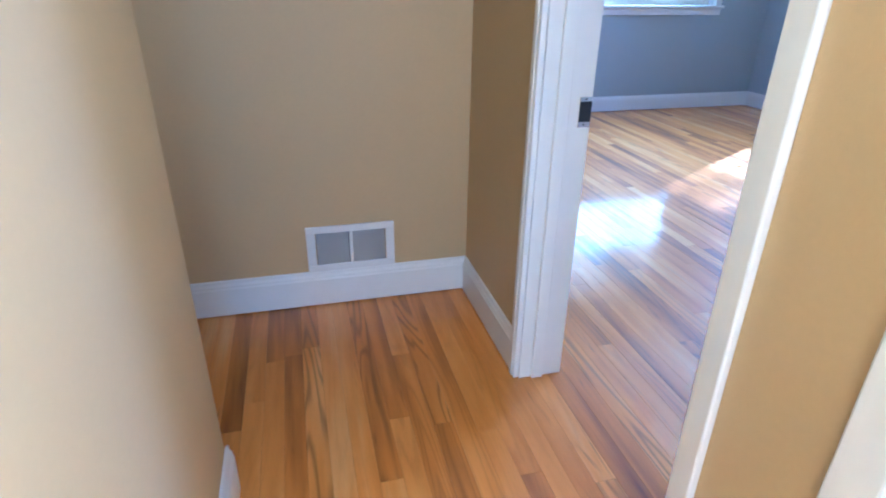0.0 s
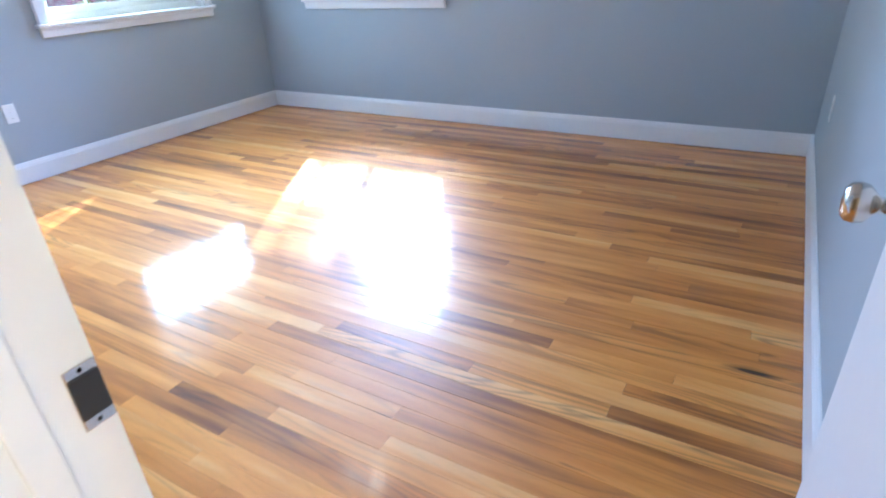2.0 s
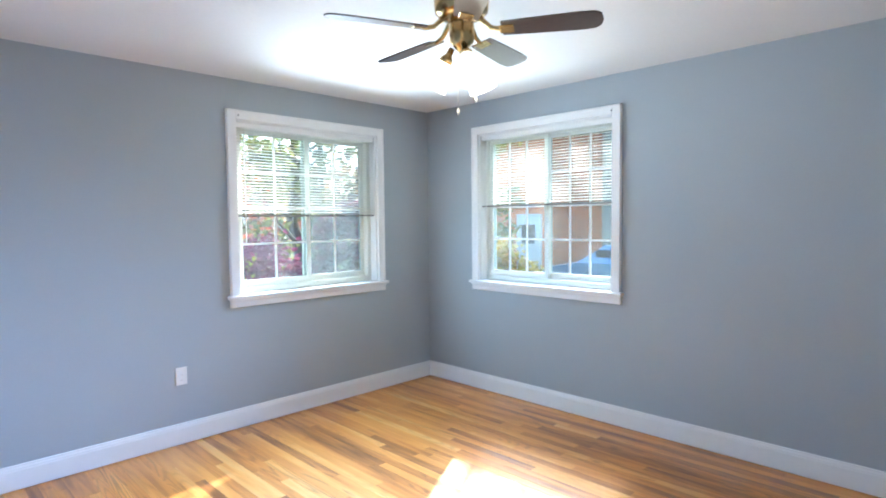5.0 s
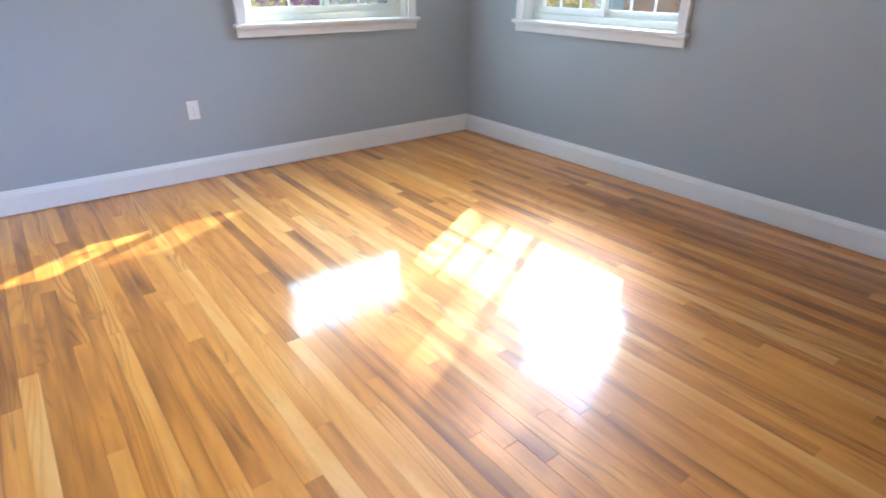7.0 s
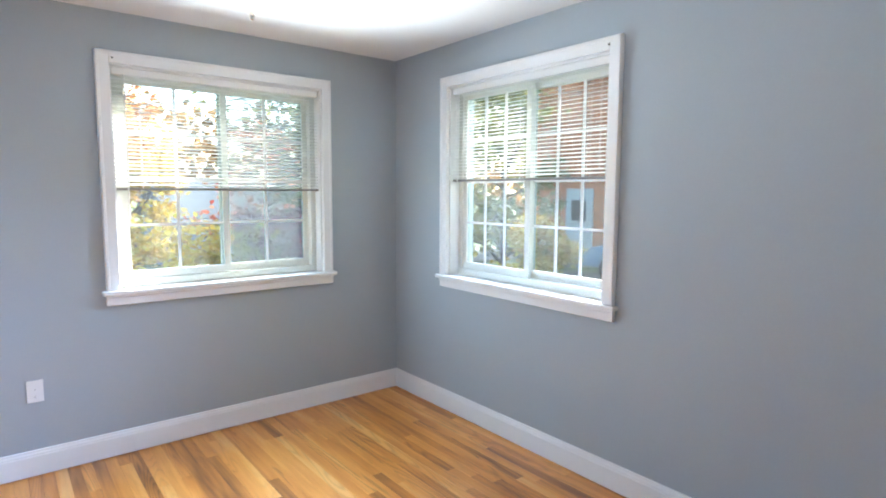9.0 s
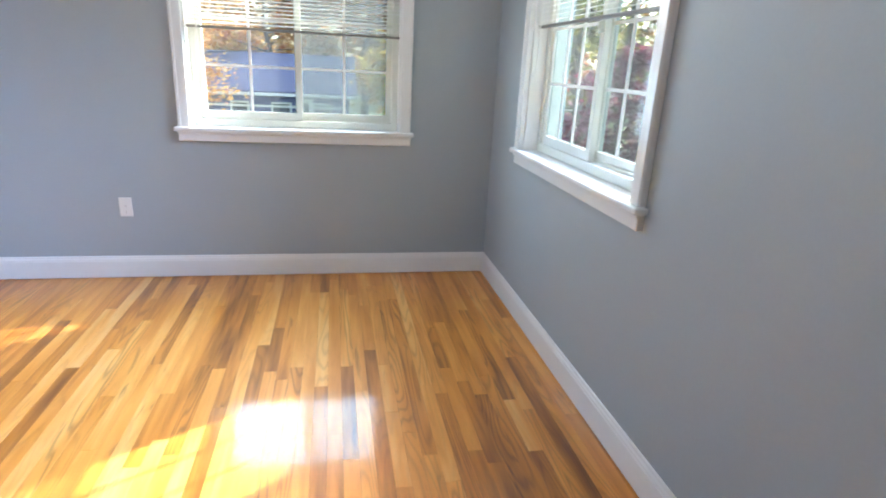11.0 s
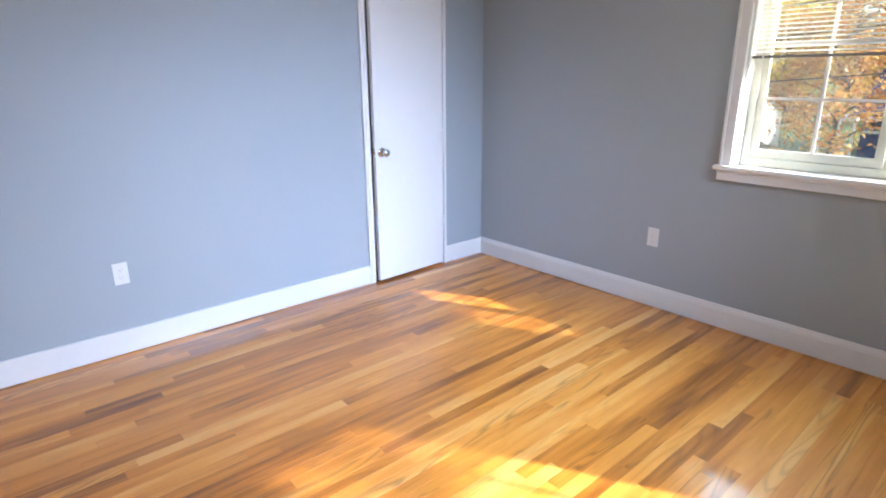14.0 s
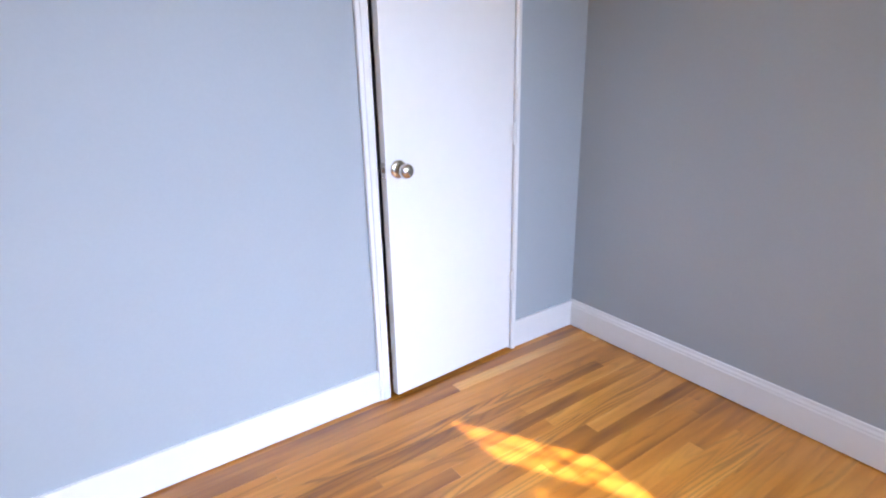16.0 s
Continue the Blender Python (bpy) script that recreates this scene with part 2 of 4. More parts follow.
BRASS = material("antique_brass", (0.45, 0.31, 0.13), 0.25, 1.0, grain=0.08, grain_scale=60)
BLACKM = material("hole_shade_and_nail_black", (0.02, 0.02, 0.02), 0.5, grain=0.1)
VENTW = material("vent_enamel", (0.76, 0.76, 0.75), 0.4, grain=0.02, grain_scale=50)
VENTD = material("vent_inside", (0.20, 0.20, 0.20), 0.7, grain=0.05)
SUB = material("dark_joint", (0.05, 0.03, 0.015), 0.9, grain=0.1)
BLADE = material("dark_walnut_blade", (0.055, 0.028, 0.018), 0.35, grain=0.3, grain_scale=25, stretch=(1, 8, 8), coat=0.3)
SHADE = material("lit_frosted_glass", (0.95, 0.92, 0.86), 0.4, grain=0.01, emit=0.45, emit_colour=(1.0, 0.86, 0.66))
BULB = material("lit_bulb", (1, 1, 1), 0.5, emit=0.6, emit_colour=(1.0, 0.82, 0.58))
OAK = oak_floor()
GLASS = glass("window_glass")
SCREEN = screen_mesh("insect_screen", (0.30, 0.31, 0.31), (0.26, 0.29, 0.32), 0.34)
# near-black copy of SCREEN: dims the sun patch without veiling the view
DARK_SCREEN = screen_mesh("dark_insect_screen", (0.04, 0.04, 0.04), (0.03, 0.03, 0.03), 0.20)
GRASS = material("lawn_with_leaves", (0.10, 0.13, 0.04), 0.9, grain=0.5, grain_scale=3.0, stain=0.35, stain_scale=0.25)
ASPHALT = material("asphalt", (0.045, 0.045, 0.047), 1.0, grain=0.2, grain_scale=40, stain=0.2, stain_scale=0.3)
CONCRETE = material("concrete", (0.40, 0.39, 0.37), 0.85, grain=0.1, grain_scale=20, stain=0.12, stain_scale=0.6)
BARK = material("bark", (0.10, 0.075, 0.055), 0.9, grain=0.35, grain_scale=14, bump=0.8, bump_scale=20, stretch=(1, 1, 0.25))
BLUE_SIDING = material("blue_siding", (0.045, 0.062, 0.19), 0.6, grain=0.06, grain_scale=6, stain=0.08, stain_scale=0.5)
BLUE_ROOF = material("blue_grey_shingle", (0.026, 0.034, 0.10), 0.9, grain=0.25, grain_scale=9, stain=0.12, stain_scale=0.7)
WHITE_SIDING = material("white_siding", (0.70, 0.70, 0.69), 0.6, grain=0.05, grain_scale=6, stain=0.06, stain_scale=0.6)
GREY_ROOF = material("grey_shingle", (0.12, 0.12, 0.13), 0.9, grain=0.25, grain_scale=9, stain=0.12, stain_scale=0.7)
BRICK = material("orange_brick", (0.80, 0.26, 0.09), 0.85, grain=0.18, grain_scale=9, stain=0.12, stain_scale=0.7, per_object=0.18)
MORTAR = material("mortar", (0.45, 0.42, 0.38), 0.95, grain=0.1, grain_scale=30)
DARKGLASS = material("dark_window_glass", (0.03, 0.04, 0.05), 0.05, grain=0.1)
CAR_BLUE = material("blue_car_paint", (0.25, 0.42, 0.66), 0.2, 0.3, grain=0.03, coat=1.0)
CAR_GREY = material("dark_car_paint", (0.06, 0.06, 0.07), 0.2, 0.3, grain=0.03, coat=1.0)
RUBBER = material("tyre_rubber", (0.02, 0.02, 0.02), 0.8, grain=0.1)
LAMPW = material("car_lamp", (0.75, 0.75, 0.72), 0.15, grain=0.05)
RED = material("red_paint", (0.42, 0.05, 0.04), 0.5, grain=0.1)
CABLE = material("black_cable", (0.02, 0.02, 0.02), 0.6, grain=0.1)
WOODPOLE = material("weathered_pole", (0.20, 0.16, 0.12), 0.9, grain=0.3, grain_scale=12, stretch=(1, 1, 0.2))


def leaf_material(name, first, second):
    """Autumn leaves: each its own tone between two, with light coming through."""
    m = bpy.data.materials.new(name)
    m.use_nodes = True
    n, l = m.node_tree.nodes, m.node_tree.links
    b, geo, ramp = n["Principled BSDF"], n.new("ShaderNodeNewGeometry"), n.new("ShaderNodeValToRGB")
    ramp.color_ramp.elements[0].color, ramp.color_ramp.elements[1].color = (*first, 1), (*second, 1)
    l.new(geo.outputs["Random Per Island"], ramp.inputs[0])
    l.new(ramp.outputs[0], b.inputs["Base Color"])
    b.inputs["Roughness"].default_value = 0.6
    through_leaf, mix = n.new("ShaderNodeBsdfTranslucent"), n.new("ShaderNodeMixShader")
    l.new(ramp.outputs[0], through_leaf.inputs["Color"])
    mix.inputs[0].default_value = 0.5
    l.new(b.outputs[0], mix.inputs[1]), l.new(through_leaf.outputs[0], mix.inputs[2])
    l.new(mix.outputs[0], n["Material Output"].inputs["Surface"])
    return m


LEAF = {
    "orange": leaf_material("orange_leaf", (0.50, 0.17, 0.05), (0.64, 0.42, 0.12)),
    "yellow": leaf_material("yellow_leaf", (0.55, 0.30, 0.03), (0.62, 0.52, 0.10)),
    "red": leaf_material("red_leaf", (0.42, 0.07, 0.05), (0.55, 0.22, 0.09)),
    "purple": leaf_material("purple_leaf", (0.20, 0.025, 0.08), (0.36, 0.07, 0.15)),
    "green": leaf_material("green_leaf", (0.12, 0.16, 0.04), (0.36, 0.30, 0.07)),
}


# ---- mesh helpers ----
def mesh_from(name, bm, mat, smooth=False):
    me = bpy.data.meshes.new(name)
    bmesh.ops.recalc_face_normals(bm, faces=bm.faces)
    bm.to_mesh(me)
    bm.free()
    me.materials.append(mat)
    if smooth:
        for p in me.polygons:
            p.use_smooth = True
    return me


def part(name, bm, mat, parent=None, label="", m=None, smooth=False):
    ob = new(name, mesh_from(name, bm, mat, smooth))
    if parent is not None:
        ob.parent = parent
    if m is not None:
        ob.matrix_basis = m
    if label:
        tagged(ob, label)
    return ob


def thing(name, label, category, m=None, group="", kind=""):
    ob = new(name)
    if m is not None:
        ob.matrix_basis = m
    return tagged(ob, label, category, group, kind)


def add_box(bm, x0, y0, z0, x1, y1, z1, bevel=0.0, m=None):
    v = bmesh.ops.create_cube(bm, size=1.0)["verts"]
    for p in v:
        p.co = Vector((x0 + (p.co.x + 0.5) * (x1 - x0), y0 + (p.co.y + 0.5) * (y1 - y0), z0 + (p.co.z + 0.5) * (z1 - z0)))
    if bevel:
        edges = list({e for p in v for e in p.link_edges})
        out = bmesh.ops.bevel(bm, geom=edges, offset=bevel, segments=2, affect="EDGES", profile=0.5)
        v = list({p for f in out["faces"] for p in f.verts} | {p for p in v if p.is_valid})
    if m is not None:
        bmesh.ops.transform(bm, matrix=m, verts=v)
    return bm


def box(x0, y0, z0, x1, y1, z1, bevel=0.0, m=None):
    return add_box(bmesh.new(), x0, y0, z0, x1, y1, z1, bevel, m)


def boxes(*rows):
    bm = bmesh.new()
    for r in rows:
        add_box(bm, *r)
    return bm


def lathe(profile, seg=24, m=None, bm=None):
    """Spin (radius, z) pairs round z."""
    bm = bm or bmesh.new()
    rings = []
    for r, z in profile:
        rings.append([bm.verts.new((r * math.cos(2 * math.pi * i / seg), r * math.sin(2 * math.pi * i / seg), z)) for i in range(seg)])
    for a, c in zip(rings, rings[1:]):
        for i in range(seg):
            bm.faces.new((a[i], a[(i + 1) % seg], c[(i + 1) % seg], c[i]))
    for ring, (r, _) in ((rings[0], profile[0]), (rings[-1], profile[-1])):
        if r > 1e-5:
            bm.faces.new(ring)
    bmesh.ops.remove_doubles(bm, verts=bm.verts, dist=1e-6)
    if m is not None:
        bmesh.ops.transform(bm, matrix=m, verts=bm.verts)
    return bm


def tube(bm, pts, radii, seg=8):
    """A tapered tube along points."""
    rings = []
    for i, p in enumerate(pts):
        a, c = Vector(pts[max(i - 1, 0)]), Vector(pts[min(i + 1, len(pts) - 1)])
        q = (c - a).to_track_quat("Z", "Y")
        rings.append([bm.verts.new(Vector(p) + q @ Vector((radii[i] * math.cos(2 * math.pi * k / seg), radii[i] * math.sin(2 * math.pi * k / seg), 0))) for k in range(seg)])
    for a, c in zip(rings, rings[1:]):
        for k in range(seg):
            bm.faces.new((a[k], a[(k + 1) % seg], c[(k + 1) % seg], c[k]))
    bm.faces.new(rings[0]), bm.faces.new(rings[-1])
    return bm


def extrude_profile(profile, length):
    """A profile of (depth, height) pairs run along x from 0 to length; depth goes towards -y."""
    bm = bmesh.new()
    a = [bm.verts.new((0, -d, z)) for d, z in profile]
    c = [bm.verts.new((length, -d, z)) for d, z in profile]
    k = len(profile)
    for i in range(k):
        bm.faces.new((a[i], a[(i + 1) % k], c[(i + 1) % k], c[i]))
    bm.faces.new(a), bm.faces.new(c)
    return bm


# ---- the plan ----
XW, XE, YS, YN, H = 0.785, 4.558, 0.487, 4.935, 2.448
HALL_E, HALL_N, HALL_W, NEAR_W, NEAR_Y = 0.665, 1.903, -0.370, -0.158, 1.052
DOOR_S, DOOR_N, DOOR_H = 0.600, 1.302, 2.03
CL_S, CL_N = 3.872, 4.512
WIN_HALF, WIN_LOW, WIN_TOP = 0.622, 0.945, 2.176
NX, EY = 3.331, 3.684
OUT = 0.22


def structure(name, bm, mat, label, category):
    return tagged(part(name, bm, mat), label, category, kind="structure")


# shell of the bedroom
structure("wall_north", boxes(
    (XW - 0.9, YN, 0, NX - WIN_HALF, YN + OUT, H), (NX + WIN_HALF, YN, 0, XE + OUT, YN + OUT, H),
    (NX - WIN_HALF, YN, 0, NX + WIN_HALF, YN + OUT, WIN_LOW - 0.03), (NX - WIN_HALF, YN, WIN_TOP, NX + WIN_HALF, YN + OUT, H)),
    GREY, "smooth grey painted bedroom wall with a window", "wall")
structure("wall_east", boxes(
    (XE, YS - 0.12, 0, XE + OUT, EY - WIN_HALF, H), (XE, EY + WIN_HALF, 0, XE + OUT, YN, H),
    (XE, EY - WIN_HALF, 0, XE + OUT, EY + WIN_HALF, WIN_LOW - 0.03), (XE, EY - WIN_HALF, WIN_TOP, XE + OUT, EY + WIN_HALF, H)),
    GREY, "smooth grey painted bedroom wall with a window", "wall")
structure("wall_south", box(XW, YS - 0.12, 0, XE, YS, H), GREY, "smooth grey painted bedroom wall", "wall")
MID = 0.725
structure("wall_west", boxes(
    (MID, YS - 0.12, 0, XW, DOOR_S - 0.012, H), (MID, DOOR_S - 0.012, DOOR_H + 0.012, XW, DOOR_N + 0.012, H),
    (MID, DOOR_N + 0.012, 0, XW, CL_S - 0.012, H), (MID, CL_S - 0.012, DOOR_H + 0.012, XW, CL_N + 0.012, H),
    (MID, CL_N + 0.012, 0, XW, YN, H)), GREY, "grey painted bedroom wall with two doorways", "wall")
# its opening south of the doorway is made up, to hold a fill lamp
structure("wall_hall_east", boxes(
    (HALL_E, -2.7, 0, MID, -1.5, H), (HALL_E, -1.5, 0, MID, -0.6, 0.9), (HALL_E, -1.5, 2.1, MID, -0.6, H),
    (HALL_E, -0.6, 0, MID, DOOR_S - 0.012, H), (HALL_E, DOOR_S - 0.012, DOOR_H + 0.012, MID, DOOR_N + 0.012, H),
    (HALL_E, DOOR_N + 0.012, 0, MID, HALL_N, H)), BEIGE, "tan painted hall wall beside the bedroom doorway", "wall")
structure("wall_hall_north", box(HALL_W - 0.12, HALL_N, 0, MID, HALL_N + 0.11, H), BEIGE, "tan painted wall at the hall's end", "wall")
structure("wall_hall_west", box(HALL_W - 0.12, -2.7, 0, NEAR_W, NEAR_Y, H), BEIGE, "tan painted hall wall with an outer corner", "wall")
structure("wall_hall_recess", boxes(
    (HALL_W - 0.12, NEAR_Y, DOOR_H, HALL_W, HALL_N, H), (HALL_W - 0.12, HALL_N - 0.05, 0, HALL_W, HALL_N, DOOR_H)),
    BEIGE, "tan painted wall above a side doorway", "wall")
# out of view; the opening is added for the hall's end fill lamp
structure("wall_hall_south", boxes(
    (-0.6, -2.82, 0, -0.28, -2.7, H), (0.66, -2.82, 0, 0.9, -2.7, H), (-0.28, -2.82, 0, 0.66, -2.7, 0.9), (-0.28, -2.82, 2.1, 0.66, -2.7, H)),
    BEIGE, "unseen tan wall with an opening added for a fill lamp", "wall")
# side room beyond the hall's recess
structure("wall_side_room", boxes(
    (-1.9, 0.4, 0, -1.8, HALL_N + 0.3, H), (-1.8, 0.4, 0, HALL_W - 0.12, 0.5, H), (-1.8, HALL_N + 0.2, 0, HALL_W - 0.12, HALL_N + 0.3, H)),
    BEIGE, "plain tan painted walls of a side room", "wall")
# closet behind its door
structure("wall_closet", boxes(
    (-0.12, CL_S - 0.5, 0, 0.0, YN, H), (0.0, CL_S - 0.5, 0, MID, CL_S - 0.4, H)),
    GREY, "plain grey closet walls", "wall")
structure("ceiling", boxes((XW - 0.06, YS - 0.12, H, XE + OUT, YN + OUT, H + 0.12)), CEIL, "flat white painted bedroom ceiling", "ceiling")
structure("ceiling_hall", boxes((-1.9, -2.82, H, XW - 0.06, HALL_N + 0.3, H + 0.12), (-0.12, HALL_N + 0.3, H, XW - 0.06, YN + OUT, H + 0.12)),
          CEIL, "flat white painted hall ceiling", "ceiling")

# ---- trim ----
BASE = ((0, 0), (0.015, 0), (0.015, 0.104), (0.0125, 0.109), (0.0125, 0.116), (0.008, 0.124), (0.007, 0.133), (0.004, 0.136), (0, 0.136))
FLAT = ((0, 0), (0.014, 0), (0.014, 0.128), (0.011, 0.131), (0, 0.131))


def baseboard(x, y, turn, length, profile=BASE):
    ob = part("baseboard", extrude_profile(profile, length), TRIM, m=pose(x, y, 0.005, 0, 0, turn))
    return tagged(ob, "white gloss-painted wooden baseboard", "baseboard", kind="structure")


baseboard(XW, YN, 0, XE - XW)
baseboard(XE, YN, -90, YN - YS)
baseboard(XE, YS, 180, XE - XW)
baseboard(XW, DOOR_N + 0.052, 90, CL_S - 0.052 - DOOR_N - 0.052, FLAT)
baseboard(XW, CL_N + 0.030, 90, YN - CL_N - 0.030, FLAT)
baseboard(HALL_W + 0.017, HALL_N, 0, HALL_E - HALL_W - 0.017)
baseboard(HALL_E, HALL_N, -90, HALL_N - DOOR_N - 0.050)
baseboard(NEAR_W, -2.7, 90, NEAR_Y + 2.7 + 0.015)
baseboard(NEAR_W, NEAR_Y, 180, NEAR_W - HALL_W)
baseboard(HALL_E, DOOR_S - 0.053, -90, DOOR_S - 0.053 - 0.363)


def casing_set(name, label, x, face, y0, y1, w0, w1, top, parent=None):
    """Door casing on the wall face x; face: +1 or -1, the way it looks; w0, w1: widths of its sides."""
    ob = thing(name, label, "door frame", kind="structure")
    t = 0.017 * face
    for nm, a, c in (("casing_side", y0 - w0, y0 - 0.004), ("casing_side", y1 + 0.004, y1 + w1)):
        bm = bmesh.new()
        add_box(bm, min(x, x + t), a, 0.002, max(x, x + t), c, top + 0.05, 0.004)
        mid = (a + c) / 2
        if name != "door_frame_1" or a > y0:
            add_box(bm, min(x, x + t * 1.2), mid - 0.008, 0.002, max(x, x + t * 1.2), mid + 0.010, top + 0.045, 0.003)
        part(nm, bm, TRIM, ob)
    part("casing_head", box(min(x, x + t), y0 - w0, top + 0.004, max(x, x + t), y1 + w1, top + 0.06, 0.004), TRIM, ob)
    return ob


# bedroom doorway: jamb, stop, casings on both faces, strike plate
frame_1 = casing_set("door_frame_1", "white painted door frame with a strike plate", HALL_E, -1, DOOR_S, DOOR_N, 0.052, 0.050, DOOR_H)
for nm, a, c in (("jamb", DOOR_S - 0.012, DOOR_S), ("jamb", DOOR_N, DOOR_N + 0.012)):
    part(nm, box(HALL_E, a, 0.002, XW + 0.0165, c, DOOR_H), TRIM, frame_1)
part("jamb_head", box(HALL_E, DOOR_S - 0.012, DOOR_H, XW, DOOR_N + 0.012, DOOR_H + 0.012), TRIM, frame_1)
for a, c in ((DOOR_S, DOOR_S + 0.011), (DOOR_N - 0.011, DOOR_N)):
    part("door_stop", box(0.702, a, 0.002, 0.738, c, DOOR_H, 0.003), TRIM, frame_1)
for nm, a, c in (("casing_side", DOOR_S - 0.05, DOOR_S - 0.004), ("casing_side", DOOR_N + 0.004, DOOR_N + 0.050)):
    part(nm, box(XW, a, 0.002, XW + 0.017, c, DOOR_H + 0.05, 0.004), TRIM, frame_1)
part("casing_head", box(XW, DOOR_S - 0.05, DOOR_H + 0.004, XW + 0.017, DOOR_N + 0.05, DOOR_H + 0.06, 0.004), TRIM, frame_1)
strike = part("strike_plate", box(0.767, DOOR_N - 0.0035, 0.780, 0.8005, DOOR_N - 0.0005, 0.856, 0.001), NICKEL, frame_1, "worn steel strike plate")
# no hole is cut: a near-black block paints its shade
part("latch_hole", box(0.7675, DOOR_N - 0.0055, 0.794, 0.7995, DOOR_N - 0.003, 0.845, 0.002), BLACKM, strike, "latch hole with its shade painted near-black")
for z in (0.7865, 0.851):
    part("screw", lathe(((0.0, -0.0012), (0.0035, -0.0012), (0.0028, 0.0), (0.0, 0.0)), 12, pose(0.783, DOOR_N - 0.0035, z, 90)), NICKEL, strike)

# side doorway's casing in the hall's recess, and the edge of one more doorway in the hall
frame_2 = thing("door_frame_2", "white painted door casing in the hall corner", "door frame", kind="structure")
part("casing_side", box(HALL_W, HALL_N - 0.062, 0.002, HALL_W + 0.016, HALL_N - 0.002, DOOR_H, 0.004), TRIM, frame_2)
part("jamb", box(HALL_W - 0.12, HALL_N - 0.064, 0.002, HALL_W, HALL_N - 0.050, DOOR_H), TRIM, frame_2)
frame_3 = thing("door_frame_3", "white painted door casing on the hall wall", "door frame", kind="structure")
part("casing_side", box(HALL_E - 0.017, 0.300, 0.002, HALL_E, 0.362, DOOR_H, 0.004), TRIM, frame_3)
part("casing_head", box(HALL_E - 0.017, -0.42, DOOR_H - 0.06, HALL_E, 0.300, DOOR_H, 0.004), TRIM, frame_3)
part("door_leaf", box(HALL_E - 0.010, -0.42, 0.008, HALL_E - 0.001, 0.300, DOOR_H - 0.06), DOORW, frame_3, "flat white closed door")


def knob_set(parent, x, y, z, way):
    """Round knob on a rosette; way: pose that turns +z to the knob's axis."""
    m = pose(x, y, z) @ way
    rose = part("rosette", lathe(((0, 0.0), (0.033, 0.0), (0.033, 0.004), (0.027, 0.008), (0.017, 0.011), (0, 0.011)), 28, m), NICKEL, parent, smooth=True)
    part("knob", lathe(((0, 0.010), (0.011, 0.010), (0.0105, 0.026), (0.016, 0.032), (0.025, 0.040), (0.0275, 0.050), (0.0255, 0.060), (0.019, 0.066), (0.0, 0.068)), 28, m),
         NICKEL, parent, "round satin nickel knob", smooth=True)
    return rose


def door_leaf(name, label, m, width, height, thick, knob_x, knob_z):
    """A flush door; local x runs from the hinge to the free edge, +y is the side that shows."""
    ob = thing(name, label, "door", m, kind="structure")
    part("leaf", box(0, -thick, 0.018, width, 0, height, 0.0015), DOORW, ob)
    knob_set(ob, knob_x, 0, knob_z, pose(0, 0, 0, -90))
    knob_set(ob, knob_x, -thick, knob_z, pose(0, 0, 0, 90))
    part("latch", boxes((width, -thick / 2 - 0.012, knob_z - 0.028, width + 0.0012, -thick / 2 + 0.012, knob_z + 0.028),
                        (width, -thick / 2 - 0.007, knob_z - 0.008, width + 0.011, -thick / 2 + 0.006, knob_z + 0.008)), NICKEL, ob, "steel latch plate")
    for z in (0.35, 1.0, 1.78):
        h = part("hinge", tube(bmesh.new(), ((-0.004, 0.003, z - 0.044), (-0.004, 0.003, z + 0.044)), (0.0055, 0.0055), 12), TRIM, ob, "white painted hinge knuckle")
        part("hinge_leaf", box(0.001, -0.0005, z - 0.042, 0.016, 0.0012, z + 0.042), TRIM, h)
    return ob


# bedroom door, open against the south wall
ANG = math.degrees(math.atan2(0.571 - 0.597, 1.478 - 0.797))
door_leaf("door_1", "white flush bedroom door standing open against the wall", pose(0.797, 0.597, 0, 0, 0, ANG), 0.690, 2.02, 0.035, 0.640, 0.890)
# closet door, ajar; hinged on its north side
door_leaf("door_2", "white flush closet door standing slightly ajar", pose(XW + 0.010, CL_N - 0.004, 0, 0, 0, -87.2), 0.622, 2.02, 0.034, 0.570, 0.930)
frame_4 = casing_set("door_frame_4", "narrow white painted closet door frame", XW, 1, CL_S, CL_N, 0.052, 0.030, DOOR_H)
for a, c in ((CL_S - 0.012, CL_S), (CL_N, CL_N + 0.012)):
    part("jamb", box(HALL_E, a, 0.002, XW, c, DOOR_H), TRIM, frame_4)
part("jamb_head", box(HALL_E, CL_S - 0.012, DOOR_H, XW, CL_N + 0.012, DOOR_H + 0.012), TRIM, frame_4)


